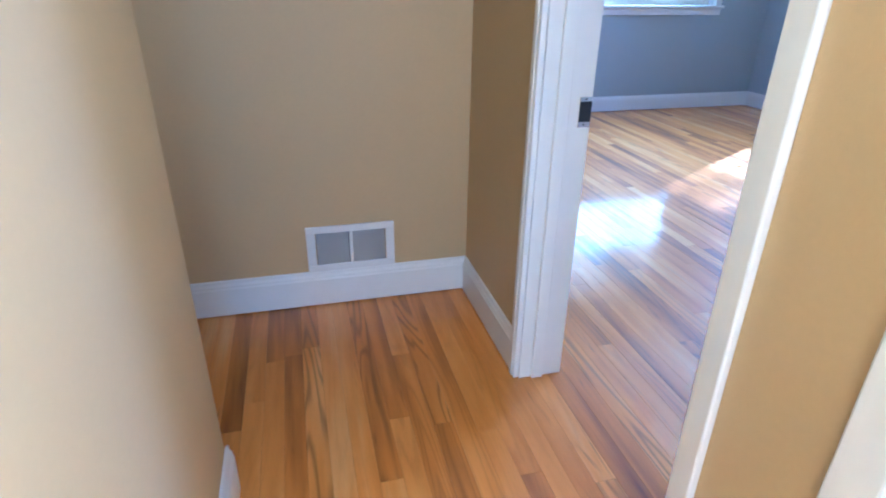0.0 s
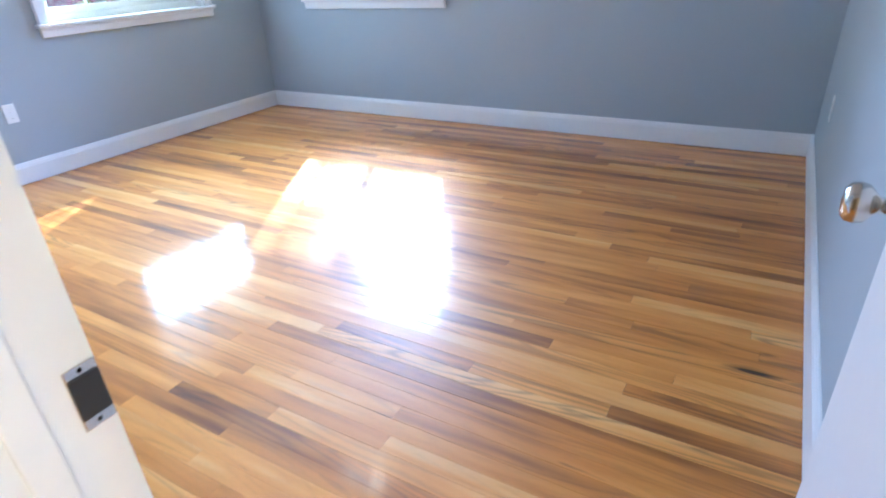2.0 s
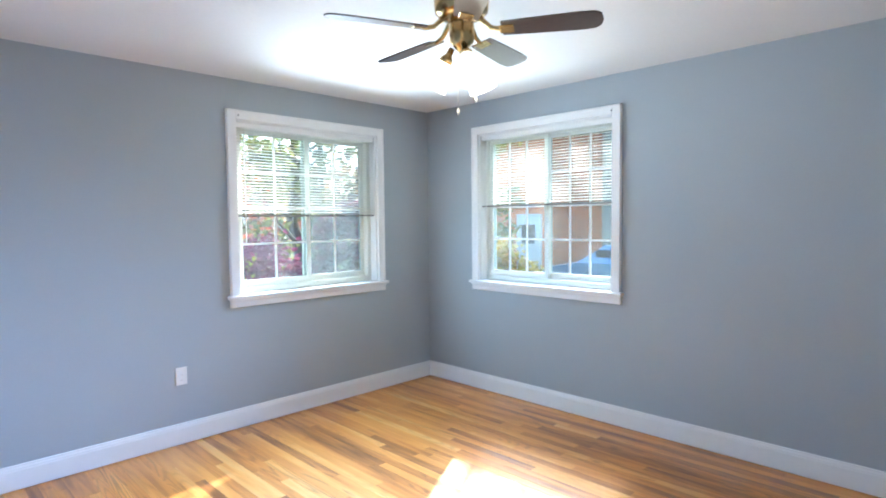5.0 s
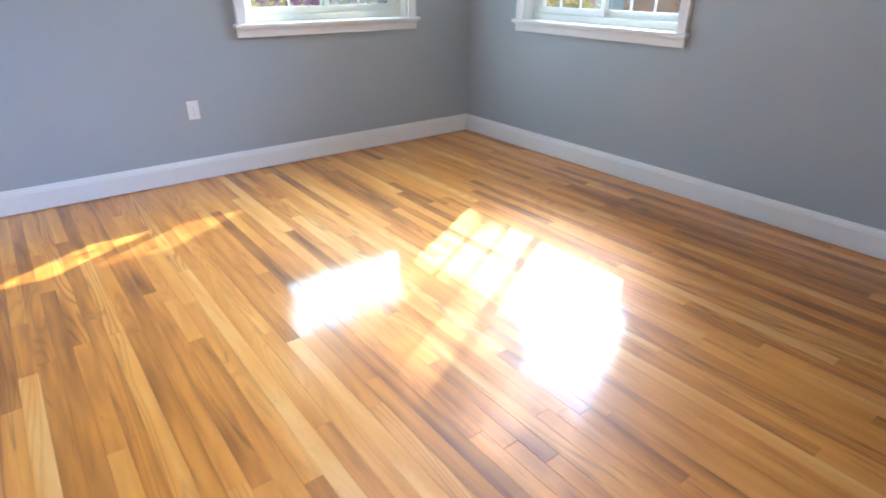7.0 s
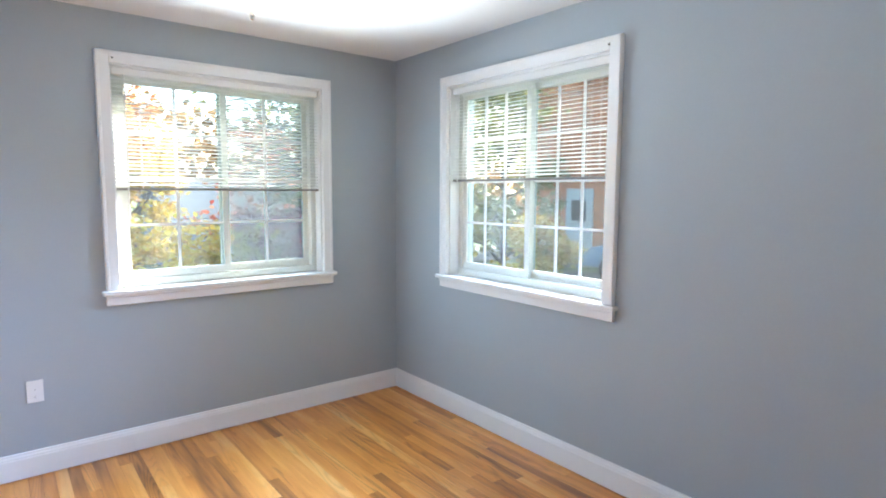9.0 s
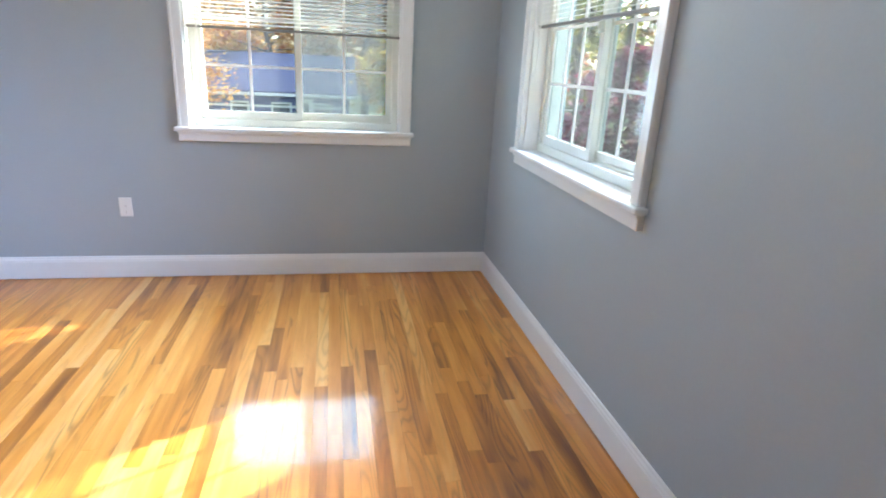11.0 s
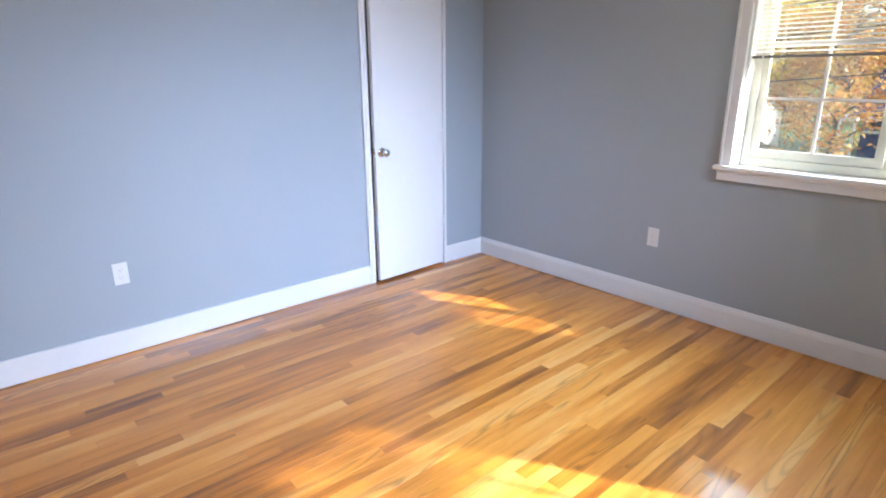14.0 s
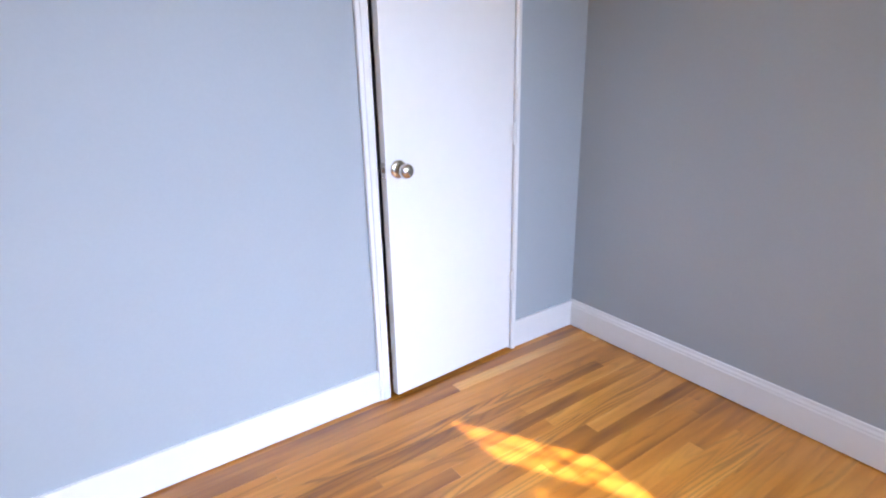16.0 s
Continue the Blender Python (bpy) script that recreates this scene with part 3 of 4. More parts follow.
# ---- windows ----
def window(name, label, m, cols, rows, hook_x, screen):
    """A horizontal slider with casing, stool and apron. Local x to the right seen from inside, +y outwards, z from the floor."""
    ob = thing(name, label, "window", m, kind="structure")
    w, lo, hi = WIN_HALF, WIN_LOW, WIN_TOP
    for s in (-1, 1):
        a, c = sorted((s * (w - 0.004), s * (w + 0.062)))
        bm = box(a, -0.027, lo, c, 0, hi + 0.062, 0.003)
        e = s * (w + 0.052)
        add_box(bm, e - 0.008, -0.032, lo, e + 0.008, -0.002, hi + 0.060, 0.003)
        part("casing_side", bm, TRIM, ob)
        a, c = sorted((s * (w - 0.014), s * w))
        part("jamb_liner", box(a, 0, lo, c, 0.20, hi), TRIM, ob)
    bm = box(-w + 0.004, -0.027, hi - 0.004, w - 0.004, 0, hi + 0.062, 0.003)
    add_box(bm, -w - 0.06, -0.032, hi + 0.044, w + 0.06, -0.002, hi + 0.060, 0.003)
    part("casing_head", bm, TRIM, ob)
    part("head_liner", box(-w + 0.014, 0, hi - 0.014, w - 0.014, 0.20, hi), TRIM, ob)
    part("window_sill", box(-w - 0.082, -0.052, lo - 0.025, w + 0.082, 0.0, lo, 0.006), TRIM, ob, "white painted window stool")
    part("sill_board", box(-w, 0.0, lo - 0.028, w, 0.205, lo - 0.002), TRIM, ob)
    bm = box(-w - 0.064, -0.026, lo - 0.083, w + 0.064, 0.0, lo - 0.025, 0.004)
    add_box(bm, -w - 0.066, -0.034, lo - 0.040, w + 0.066, -0.002, lo - 0.026, 0.004)
    part("apron", bm, TRIM, ob)
    f = w - 0.014
    fr = part("window_frame", boxes((-f, 0.075, lo, -f + 0.036, 0.170, hi - 0.014), (f - 0.036, 0.075, lo, f, 0.170, hi - 0.014),
                                    (-f + 0.036, 0.075, hi - 0.052, f - 0.036, 0.170, hi - 0.014), (-f + 0.036, 0.075, lo, f - 0.036, 0.170, lo + 0.042)),
              VINYL, ob, "cream vinyl window frame")
    part("track", boxes((-f + 0.036, 0.116, lo + 0.042, f - 0.036, 0.121, lo + 0.054)), VINYL, fr)
    for side, x0, x1, y0 in ((0, -f + 0.034, 0.022, 0.086), (1, -0.020, f - 0.034, 0.124)):
        z0, z1, b = lo + 0.044, hi - 0.050, 0.036
        sash = part("sash", boxes((x0, y0, z0, x0 + b, y0 + 0.028, z1), (x1 - b, y0, z0, x1, y0 + 0.028, z1),
                                  (x0 + b, y0, z1 - b, x1 - b, y0 + 0.028, z1), (x0 + b, y0, z0, x1 - b, y0 + 0.028, z0 + b + 0.008)), VINYL, ob, "cream vinyl sliding sash")
        gx0, gx1, gz0, gz1 = x0 + b, x1 - b, z0 + b + 0.008, z1 - b
        pane = part("pane", box(gx0, y0 + 0.010, gz0, gx1, y0 + 0.014, gz1), GLASS, sash, "glass pane with a dimming tint and painted glare veil")
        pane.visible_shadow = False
        for i in range(1, cols):
            x = gx0 + (gx1 - gx0) * i / cols
            part("muntin", box(x - 0.008, y0 + 0.002, gz0, x + 0.008, y0 + 0.009, gz1), TRIM, sash)
        for i in range(1, rows):
            z = gz0 + (gz1 - gz0) * i / rows
            part("muntin", box(gx0, y0 + 0.0025, z - 0.007, gx1, y0 + 0.0085, z + 0.007), TRIM, sash)
        part("sash_stop", box(gx0 - 0.004, y0 - 0.003, gz0 - 0.006, gx1 + 0.004, y0, gz0, 0.001), VINYL, sash)
    part("sash_latch", boxes((-0.006, 0.070, 1.52, 0.012, 0.086, 1.58), (-0.002, 0.062, 1.535, 0.008, 0.072, 1.565)), VINYL, ob)
    part("nail", tube(bmesh.new(), ((hook_x, -0.026, hi + 0.022), (hook_x, -0.034, hi + 0.023)), (0.004, 0.005), 8), BLACKM, ob, "small dark nail")
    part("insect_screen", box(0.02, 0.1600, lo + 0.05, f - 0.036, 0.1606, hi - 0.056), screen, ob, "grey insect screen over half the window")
    return ob


win_m = {"n": pose(NX, YN, 0), "e": pose(XE, EY, 0, 0, 0, -90)}
window("window_1", "white-trimmed sliding window with a wide sill in the grey wall", win_m["n"], 2, 4, -0.602, SCREEN)
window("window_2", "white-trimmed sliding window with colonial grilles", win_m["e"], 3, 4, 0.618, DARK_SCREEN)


def blind(label, m, rail_z):
    """A mini blind drawn halfway up, its slats open."""
    ob = thing("window_blind", label, "blind", m, group="window blinds")
    w = WIN_HALF - 0.018
    part("headrail", box(-w, 0.016, 2.122, w, 0.052, 2.162, 0.003), PLASTIC, ob)
    part("bottom_rail", box(-w - 0.002, 0.020, rail_z - 0.008, w + 0.002, 0.046, rail_z + 0.006, 0.003), RAIL_SHADE_SCREW, ob, "bottom rail with its backlit shade painted grey")
    bm = bmesh.new()
    pts = [(-0.0125, 0.0), (-0.006, 0.0016), (0.0, 0.0021), (0.006, 0.0016), (0.0125, 0.0)]
    rows = []
    for x in (-w, w):
        rows.append([bm.verts.new((x, a, c)) for a, c in pts] + [bm.verts.new((x, a, c - 0.0005)) for a, c in reversed(pts)])
    k = len(rows[0])
    for i in range(k):
        bm.faces.new((rows[0][i], rows[0][(i + 1) % k], rows[1][(i + 1) % k], rows[1][i]))
    bm.faces.new(rows[0]), bm.faces.new(rows[1])
    slat = mesh_from("slat", bm, SLAT)
    z, rng = rail_z + 0.024, random.Random(int(rail_z * 100))
    while z < 2.112:
        s = new("slat", slat)
        s.parent = ob
        s.matrix_basis = pose(rng.uniform(-0.001, 0.001), 0.033, z, rng.uniform(13, 19), rng.uniform(-0.08, 0.08), 0)
        z += 0.0212
    for x in (-0.47, 0.0, 0.47):
        bm = bmesh.new()
        for y in (0.0195, 0.0465):
            tube(bm, ((x, y, rail_z), (x, y, 2.125)), (0.0008, 0.0008), 6)
        part("ladder_cord", bm, PLASTIC, ob)
    part("tilt_wand", tube(bmesh.new(), ((-0.545, 0.010, 2.13), (-0.548, 0.008, 1.30)), (0.0035, 0.0035), 8), PLASTIC, ob, "clear plastic tilt wand")
    bm = tube(bmesh.new(), ((0.555, 0.011, 2.13), (0.556, 0.010, 1.62)), (0.001, 0.001), 6)
    part("lift_cord", bm, PLASTIC, ob)
    return ob


blind("white aluminium mini blind drawn halfway up", win_m["n"], 1.505)
blind("white aluminium mini blind drawn halfway up", win_m["e"], 1.572)


# ---- small fixtures ----
def outlet(label, m, duplex):
    ob = thing("wall_outlet", label, "outlet", m, group="wall outlets")
    plate = part("cover_plate", box(-0.036, -0.0055, -0.0585, 0.036, 0, 0.0585, 0.0025), PLASTIC, ob)
    if duplex:
        for z in (-0.020, 0.020):
            r = part("receptacle", box(-0.0165, -0.0075, z - 0.0140, 0.0165, -0.005, z + 0.0140, 0.003), PLASTIC, ob)
            # slots are near-black blocks too, shade painted rather than cut
            part("slot", boxes((-0.0075, -0.0078, z - 0.003, -0.0055, -0.0074, z + 0.005), (0.0055, -0.0078, z - 0.002, 0.0075, -0.0074, z + 0.005), (-0.002, -0.0078, z - 0.009, 0.002, -0.0074, z - 0.006)), BLACKM, r)
        part("screw", lathe(((0, 0), (0.003, 0), (0.0024, 0.001), (0, 0.001)), 10, pose(0, -0.0055, 0, 90)), PLASTIC, plate)
    else:
        for z in (-0.030, 0.008):
            part("screw", lathe(((0, 0), (0.003, 0), (0.0024, 0.001), (0, 0.001)), 10, pose(0, -0.0055, z, 90)), RAIL_SHADE_SCREW, plate, "small dark screw")
    return ob


outlet("white cover plate with two dark screws on the grey wall", pose(2.303, YN, 0.453), False)
outlet("white duplex wall outlet on the grey wall", pose(XW, 2.282, 0.446, 0, 0, 90), True)
outlet("white duplex wall outlet on the grey wall", pose(3.85, YS, 0.463, 0, 0, 180), True)

# floor-level air register in the hall
vent = thing("air_vent", "white metal air register above the hall baseboard", "vent", pose(0.222, HALL_N, 0.229))
part("backing", box(-0.125, -0.002, -0.064, 0.125, -0.0005, 0.064), VENTD, vent)
bm = bmesh.new()
for r in ((-0.160, -0.008, 0.062, 0.160, 0, 0.089, 0.003), (-0.160, -0.008, -0.089, 0.160, 0, -0.062, 0.003),
          (-0.160, -0.008, -0.063, -0.128, 0, 0.063, 0.003), (0.128, -0.008, -0.063, 0.160, 0, 0.063, 0.003), (-0.006, -0.008, -0.063, 0.006, 0, 0.063, 0.002)):
    add_box(bm, *r)
part("frame", bm, VENTW, vent)
fin = mesh_from("fin", box(-0.0008, -0.0075, -0.062, 0.0008, -0.0025, 0.062), VENTW)
for i in range(42):
    x = -0.123 + 0.006 * i
    if abs(x) < 0.009:
        continue
    f = new("fin", fin)
    f.parent, f.matrix_basis = vent, pose(x, 0, 0, 0, 0, 28 if x < 0 else -28)
part("lever", boxes((-0.146, -0.014, -0.012, -0.141, -0.008, 0.012), (-0.147, -0.018, -0.004, -0.140, -0.012, 0.004)), VENTW, vent)

# ---- ceiling fan with three lit shades ----
FX, FY = 2.665, 2.725
fan = thing("ceiling_fan", "dark-bladed brass ceiling fan with lit frosted shades", "ceiling fan", pose(FX, FY, 0))
part("canopy", lathe(((0, H), (0.072, H), (0.070, H - 0.012), (0.045, H - 0.045), (0, H - 0.045)), 28), BRASS, fan, smooth=True)
part("motor", lathe(((0.03, H - 0.04), (0.06, H - 0.055), (0.105, H - 0.07), (0.112, H - 0.10), (0.108, H - 0.145), (0.085, H - 0.165), (0.05, H - 0.172), (0, H - 0.172)), 32), BRASS, fan, "antique brass motor housing", smooth=True)
part("light_kit", lathe(((0.0, 2.285), (0.048, 2.285), (0.052, 2.245), (0.050, 2.185), (0.035, 2.168), (0.022, 2.152), (0.010, 2.143), (0, 2.141)), 28), BRASS, fan, smooth=True)
BZ = 2.228
for k in range(5):
    a = 13.0 + 72 * k
    m = pose(0, 0, BZ, 0, 0, a)
    iron = bmesh.new()
    tube(iron, ((0.070, 0, 0.052), (0.12, 0, 0.006), (0.165, 0, -0.006)), (0.012, 0.010, 0.009), 8)
    add_box(iron, 0.155, -0.028, -0.0085, 0.215, 0.028, -0.0045, 0.0015, pose(0, 0, 0, -12, 0, 0))
    part("blade_iron", iron, BRASS, fan, m=m)
    bm = bmesh.new()
    outline = [(0.165, -0.048), (0.30, -0.056), (0.47, -0.062), (0.530, -0.058), (0.552, -0.040), (0.560, 0.0), (0.552, 0.040), (0.530, 0.058), (0.47, 0.062), (0.30, 0.056), (0.165, 0.048)]
    lo = [bm.verts.new((x, y, -0.0045)) for x, y in outline]
    hi = [bm.verts.new((x, y, 0.0015)) for x, y in outline]
    bm.faces.new(lo), bm.faces.new(hi)
    for i in range(len(outline)):
        j = (i + 1) % len(outline)
        bm.faces.new((lo[i], lo[j], hi[j], hi[i]))
    part("blade", bm, BLADE, fan, "dark walnut blade", m=m @ pose(0, 0, 0, -12, 0, 0))
for k in range(3):
    m = pose(0, 0, 2.155, 0, 0, 120 * k - 2) @ pose(0.045, 0, 0) @ pose(0, 0, 0, 0, -30, 0)
    arm = part("lamp_arm", lathe(((0, 0.01), (0.012, 0.01), (0.014, -0.02), (0.026, -0.035), (0.028, -0.055), (0, -0.055)), 20, m), BRASS, fan, smooth=True)
    prof = ((0.024, -0.048), (0.030, -0.060), (0.043, -0.085), (0.052, -0.115), (0.057, -0.150), (0.060, -0.168), (0.057, -0.168), (0.054, -0.150), (0.049, -0.115), (0.040, -0.085), (0.027, -0.060), (0.021, -0.050))
    part("shade", lathe(prof, 28, m), SHADE, fan, "lit frosted glass bell shade", smooth=True)
    part("bulb", lathe(((0, -0.05), (0.012, -0.055), (0.013, -0.075), (0.024, -0.100), (0.026, -0.118), (0.018, -0.135), (0, -0.142)), 18, m), BULB, arm, "lit bulb", smooth=True)
    data = bpy.data.lights.new("fan_bulb", "POINT")
    data.energy, data.color, data.shadow_soft_size = 0.08, (1.0, 0.86, 0.70), 0.09
    lamp = new("fan_bulb", data)
    lamp.matrix_world = pose(FX, FY, 0) @ m @ pose(0, 0, -0.20)
for x, y, z0, z1 in ((0.045, 0.065, 2.22, 1.93), (0.108, 0.022, 2.22, 1.985)):
    ch = part("pull_chain", tube(bmesh.new(), ((x * 0.6, y * 0.6, z0), (x, y, z0 - 0.03), (x, y, z1)), (0.0012, 0.0012, 0.0012), 6), NICKEL, fan)
    part("chain_end", lathe(((0, z1 + 0.004), (0.004, z1), (0.007, z1 - 0.014), (0.005, z1 - 0.024), (0, z1 - 0.026)), 12, pose(x, y, 0)), NICKEL, ch)


# ---- outside ----
def ground_z(x, y):
    """The land falls away from the house to the north and stays nearly level to the east."""
    d = max(0.0, y - 8.0)
    return -1.0 - 2.1 * (1 - math.exp(-(d / 16.0) ** 1.5)) + 0.30 * min(1.0, max(0.0, x - 6) / 6)


bm = bmesh.new()
xs = [-900, -300, -100, -50] + [-30 + 3 * i for i in range(30)] + [70, 120, 300, 900]
ys = [-900, -300, -80, -30, -12, -6] + [-2 + 2.5 * i for i in range(27)] + [80, 140, 300, 900]
grid = [[bm.verts.new((x, y, ground_z(x, y) + 0.04 * noise.noise((x * 0.3, y * 0.3, 0)))) for y in ys] for x in xs]
for i in range(len(xs) - 1):
    for j in range(len(ys) - 1):
        bm.faces.new((grid[i][j], grid[i + 1][j], grid[i + 1][j + 1], grid[i][j + 1]))
structure("ground", bm, GRASS, "autumn lawn scattered with fallen leaves", "ground")


def strip(name, label, category, mat, pts, width, lift):
    bm = bmesh.new()
    prev = None
    for i in range(61):
        t = i / 60
        x, y = pts[0][0] + (pts[1][0] - pts[0][0]) * t, pts[0][1] + (pts[1][1] - pts[0][1]) * t
        d = (Vector(pts[1]) - Vector(pts[0])).normalized()
        nx, ny = -d.y * width / 2, d.x * width / 2
        row = [bm.verts.new((x + nx * s, y + ny * s, ground_z(x + nx * s, y + ny * s) + lift)) for s in (1, 0.33, -0.33, -1)]
        if prev:
            for a in range(3):
                bm.faces.new((prev[a], prev[a + 1], row[a + 1], row[a]))
        prev = row
    return structure(name, bm, mat, label, category)


strip("road", "grey asphalt street", "road", ASPHALT, ((-60, 24), (60, 24)), 7.0, 0.10)
strip("pavement", "pale concrete footpath", "pavement", CONCRETE, ((-60, 29), (60, 29)), 1.4, 0.13)
strip("driveway", "grey asphalt driveway", "driveway", ASPHALT, ((13.2, -6), (13.2, 24)), 5.0, 0.08)


def tree(name, label, base, height, spread, colour, leaves, seed, trunk=0.16, first=0.35, category="tree", leaf=0.16):
    rng = random.Random(seed)
    x, y = base
    z = ground_z(x, y) - 0.1
    ob = thing(name, label, category, pose(x, y, z))
    bm = bmesh.new()
    bends = [(rng.uniform(-0.15, 0.15) * i, rng.uniform(-0.15, 0.15) * i) for i in range(6)]
    spine = [Vector((bends[i][0], bends[i][1], height * 0.80 * i / 5)) for i in range(6)]
    tube(bm, spine, [trunk * (1.25 if i == 0 else 1 - 0.16 * i) for i in range(6)], 10)
    tips = []
    for k in range(22):
        h = first + (0.98 - first) * (k / 21)
        s = spine[min(4, int(h * 5))].lerp(spine[min(5, int(h * 5) + 1)], (h * 5) % 1)
        a, reach = rng.uniform(0, 6.283), spread * (0.45 + 0.55 * math.sin(math.pi * min(1, 0.25 + 0.75 * (h - first) / (1 - first)))) * rng.uniform(0.7, 1.1)
        mid = s + Vector((math.cos(a) * reach * 0.5, math.sin(a) * reach * 0.5, height * rng.uniform(0.03, 0.10)))
        end = mid + Vector((math.cos(a + rng.uniform(-0.5, 0.5)) * reach * 0.5, math.sin(a) * reach * 0.5, height * rng.uniform(0.02, 0.12)))
        r = trunk * 0.34 * (1 - 0.5 * h)
        tube(bm, (s, mid, end), (r, r * 0.6, r * 0.2), 6)
        tips += [end, mid.lerp(end, 0.5), mid]
        for _ in range(3):
            q = mid.lerp(end, rng.uniform(0.2, 0.9))
            e = q + Vector((rng.uniform(-1, 1), rng.uniform(-1, 1), rng.uniform(-0.2, 0.9))) * spread * 0.28
            tube(bm, (q, q.lerp(e, 0.5), e), (r * 0.35, r * 0.25, r * 0.1), 5)
            tips += [e, q.lerp(e, 0.6)]
    part("trunk", bm, BARK, ob, smooth=True)
    verts, faces = [], []
    for i in range(leaves):
        t = tips[rng.randrange(len(tips))]
        c = t + Vector((rng.gauss(0, 1), rng.gauss(0, 1), rng.gauss(0, 0.8))) * spread * 0.13
        q = Euler((rng.uniform(-0.9, 0.9), rng.uniform(-0.9, 0.9), rng.uniform(0, 6.28)))
        s = leaf * rng.uniform(0.6, 1.25)
        n0 = len(verts)
        for p in ((-0.5, -0.32, 0), (0.1, -0.42, 0.06), (0.62, 0, -0.05), (0.1, 0.42, 0.06), (-0.5, 0.32, 0)):
            verts.append(c + (q.to_matrix() @ Vector(p)) * s)
        faces.append([n0, n0 + 1, n0 + 2, n0 + 3, n0 + 4])
    me = bpy.data.meshes.new("crown")
    me.from_pydata(verts, [], faces)
    me.materials.append(LEAF[colour])
    crown = new("crown", me)
    crown.parent = ob
    return ob


def gable_house(name, label, x0, y0, x1, y1, z, eave, ridge, wall_mat, roof_mat, windows, band=True, category="house"):
    """A house with a gable roof whose ridge runs along x. windows: (face, along, sill, width, height)."""
    ob = thing(name, label, category, pose(0, 0, z))
    bm = box(x0, y0, -0.6, x1, y1, eave)
    part("wall", bm, wall_mat, ob)
    ym = (y0 + y1) / 2
    for x in (x0 + 0.02, x1 - 0.14):
        g = bmesh.new()
        a = [g.verts.new(p) for p in ((x, y0, eave), (x, y1, eave), (x, ym, ridge))]
        c = [g.verts.new(v.co + Vector((0.12, 0, 0))) for v in a]
        g.faces.new(a), g.faces.new(c)
        for i in range(3):
            g.faces.new((a[i], a[(i + 1) % 3], c[(i + 1) % 3], c[i]))
        part("gable", g, wall_mat, ob)
    r = bmesh.new()
    o = 0.45
    dz = (ridge - eave) * o / (ym - y0)
    for s, ya in ((0, y0 - o), (1, y1 + o)):
        a = [r.verts.new(p) for p in ((x0 - o, ya, eave - dz), (x1 + o, ya, eave - dz), (x1 + o, ym, ridge), (x0 - o, ym, ridge))]
        c = [r.verts.new(v.co + Vector((0, 0, 0.14))) for v in a]
        r.faces.new(a), r.faces.new(c)
        for i in range(4):
            r.faces.new((a[i], a[(i + 1) % 4], c[(i + 1) % 4], c[i]))
    part("roof", r, roof_mat, ob)
    part("gutter", box(x0 - o, y0 - o - 0.10, eave - dz - 0.10, x1 + o, y0 - o + 0.02, eave - dz + 0.06, 0.02), WHITE_SIDING, ob, "white gutter")
    if band:
        part("trim_band", box(x0 - 0.02, y0 - 0.04, eave - 0.95, x1 + 0.02, y0 - 0.01, eave - 0.83), WHITE_SIDING, ob, "white trim band")
    for face, al, sill, w, h in windows:
        if face == "s":
            m = pose(al, y0, sill)
        elif face == "w":
            m = pose(x0, al, sill, 0, 0, -90)
        else:
            m = pose(x1, al, sill, 0, 0, 90)
        wi = part("window", boxes((-w / 2 - 0.09, -0.06, -0.09, -w / 2, 0, h + 0.09), (w / 2, -0.06, -0.09, w / 2 + 0.09, 0, h + 0.09), (-w / 2, -0.06, h, w / 2, 0, h + 0.09), (-w / 2, -0.06, -0.09, w / 2, 0, 0), (-w / 2, -0.05, h / 2 - 0.03, w / 2, -0.01, h / 2 + 0.03)),
                  WHITE_SIDING, ob, "white framed window", m=m)
        part("pane", box(-w / 2, -0.02, 0, w / 2, -0.005, h), DARKGLASS, wi)
    return ob


zb = ground_z(0, 36)
blue = gable_house("house", "long blue-sided house with a blue-grey roof", -3.4, 34.5, 4.4, 42, zb, 2.55, 4.35, BLUE_SIDING, BLUE_ROOF,
                   (("s", -1.5, 0.7, 0.8, 1.1), ("s", 0.7, 0.7, 0.9, 1.1), ("s", 2.9, 0.7, 0.9, 1.1)))
for i in range(11):
    part("siding_lap", box(-3.4, 34.47, 0.16 + 0.21 * i, 4.4, 34.505, 0.18 + 0.21 * i), BLUE_SIDING, blue)
dr = part("front_door", box(1.55, 34.44, 0.1, 2.4, 34.5, 2.1), WHITE_SIDING, blue, "white front door")
part("door_window", box(1.75, 34.42, 1.2, 2.2, 34.445, 1.9), DARKGLASS, dr)
porch = part("porch", box(-4.9, 33.4, 0.0, -3.42, 35.4, 0.25), WHITE_SIDING, blue, "white porch")
part("porch_roof", box(-4.9, 33.4, 2.2, -3.42, 35.4, 2.4), WHITE_SIDING, porch)
for x in (-4.85, -4.1, -3.5):
    part("post", box(x, 33.42, 0.25, x + 0.1, 33.52, 2.2), WHITE_SIDING, porch)
for z in (0.6, 0.85, 1.1):
    part("rail", box(-4.85, 33.44, z, -3.4, 33.48, z + 0.05), WHITE_SIDING, porch)

zg = ground_z(-8, 30)
gable_house("house", "small white garage with a grey roof", -12.5, 30, -7.4, 36, zg, 2.3, 3.6, WHITE_SIDING, GREY_ROOF, (("s", -9.0, 0.9, 0.9, 0.9), ("s", -11.2, 0.9, 0.9, 0.9)), band=False)
gable_house("house", "grey-sided house behind bare branches", 9.5, 33, 19, 41, ground_z(12, 34), 2.7, 4.6, material("grey_siding", (0.34, 0.37, 0.42), 0.6, grain=0.06, grain_scale=6), GREY_ROOF,
            (("s", 11.2, 0.8, 1.0, 1.2), ("s", 14.2, 0.8, 1.0, 1.2), ("s", 17.0, 0.8, 1.0, 1.2)))

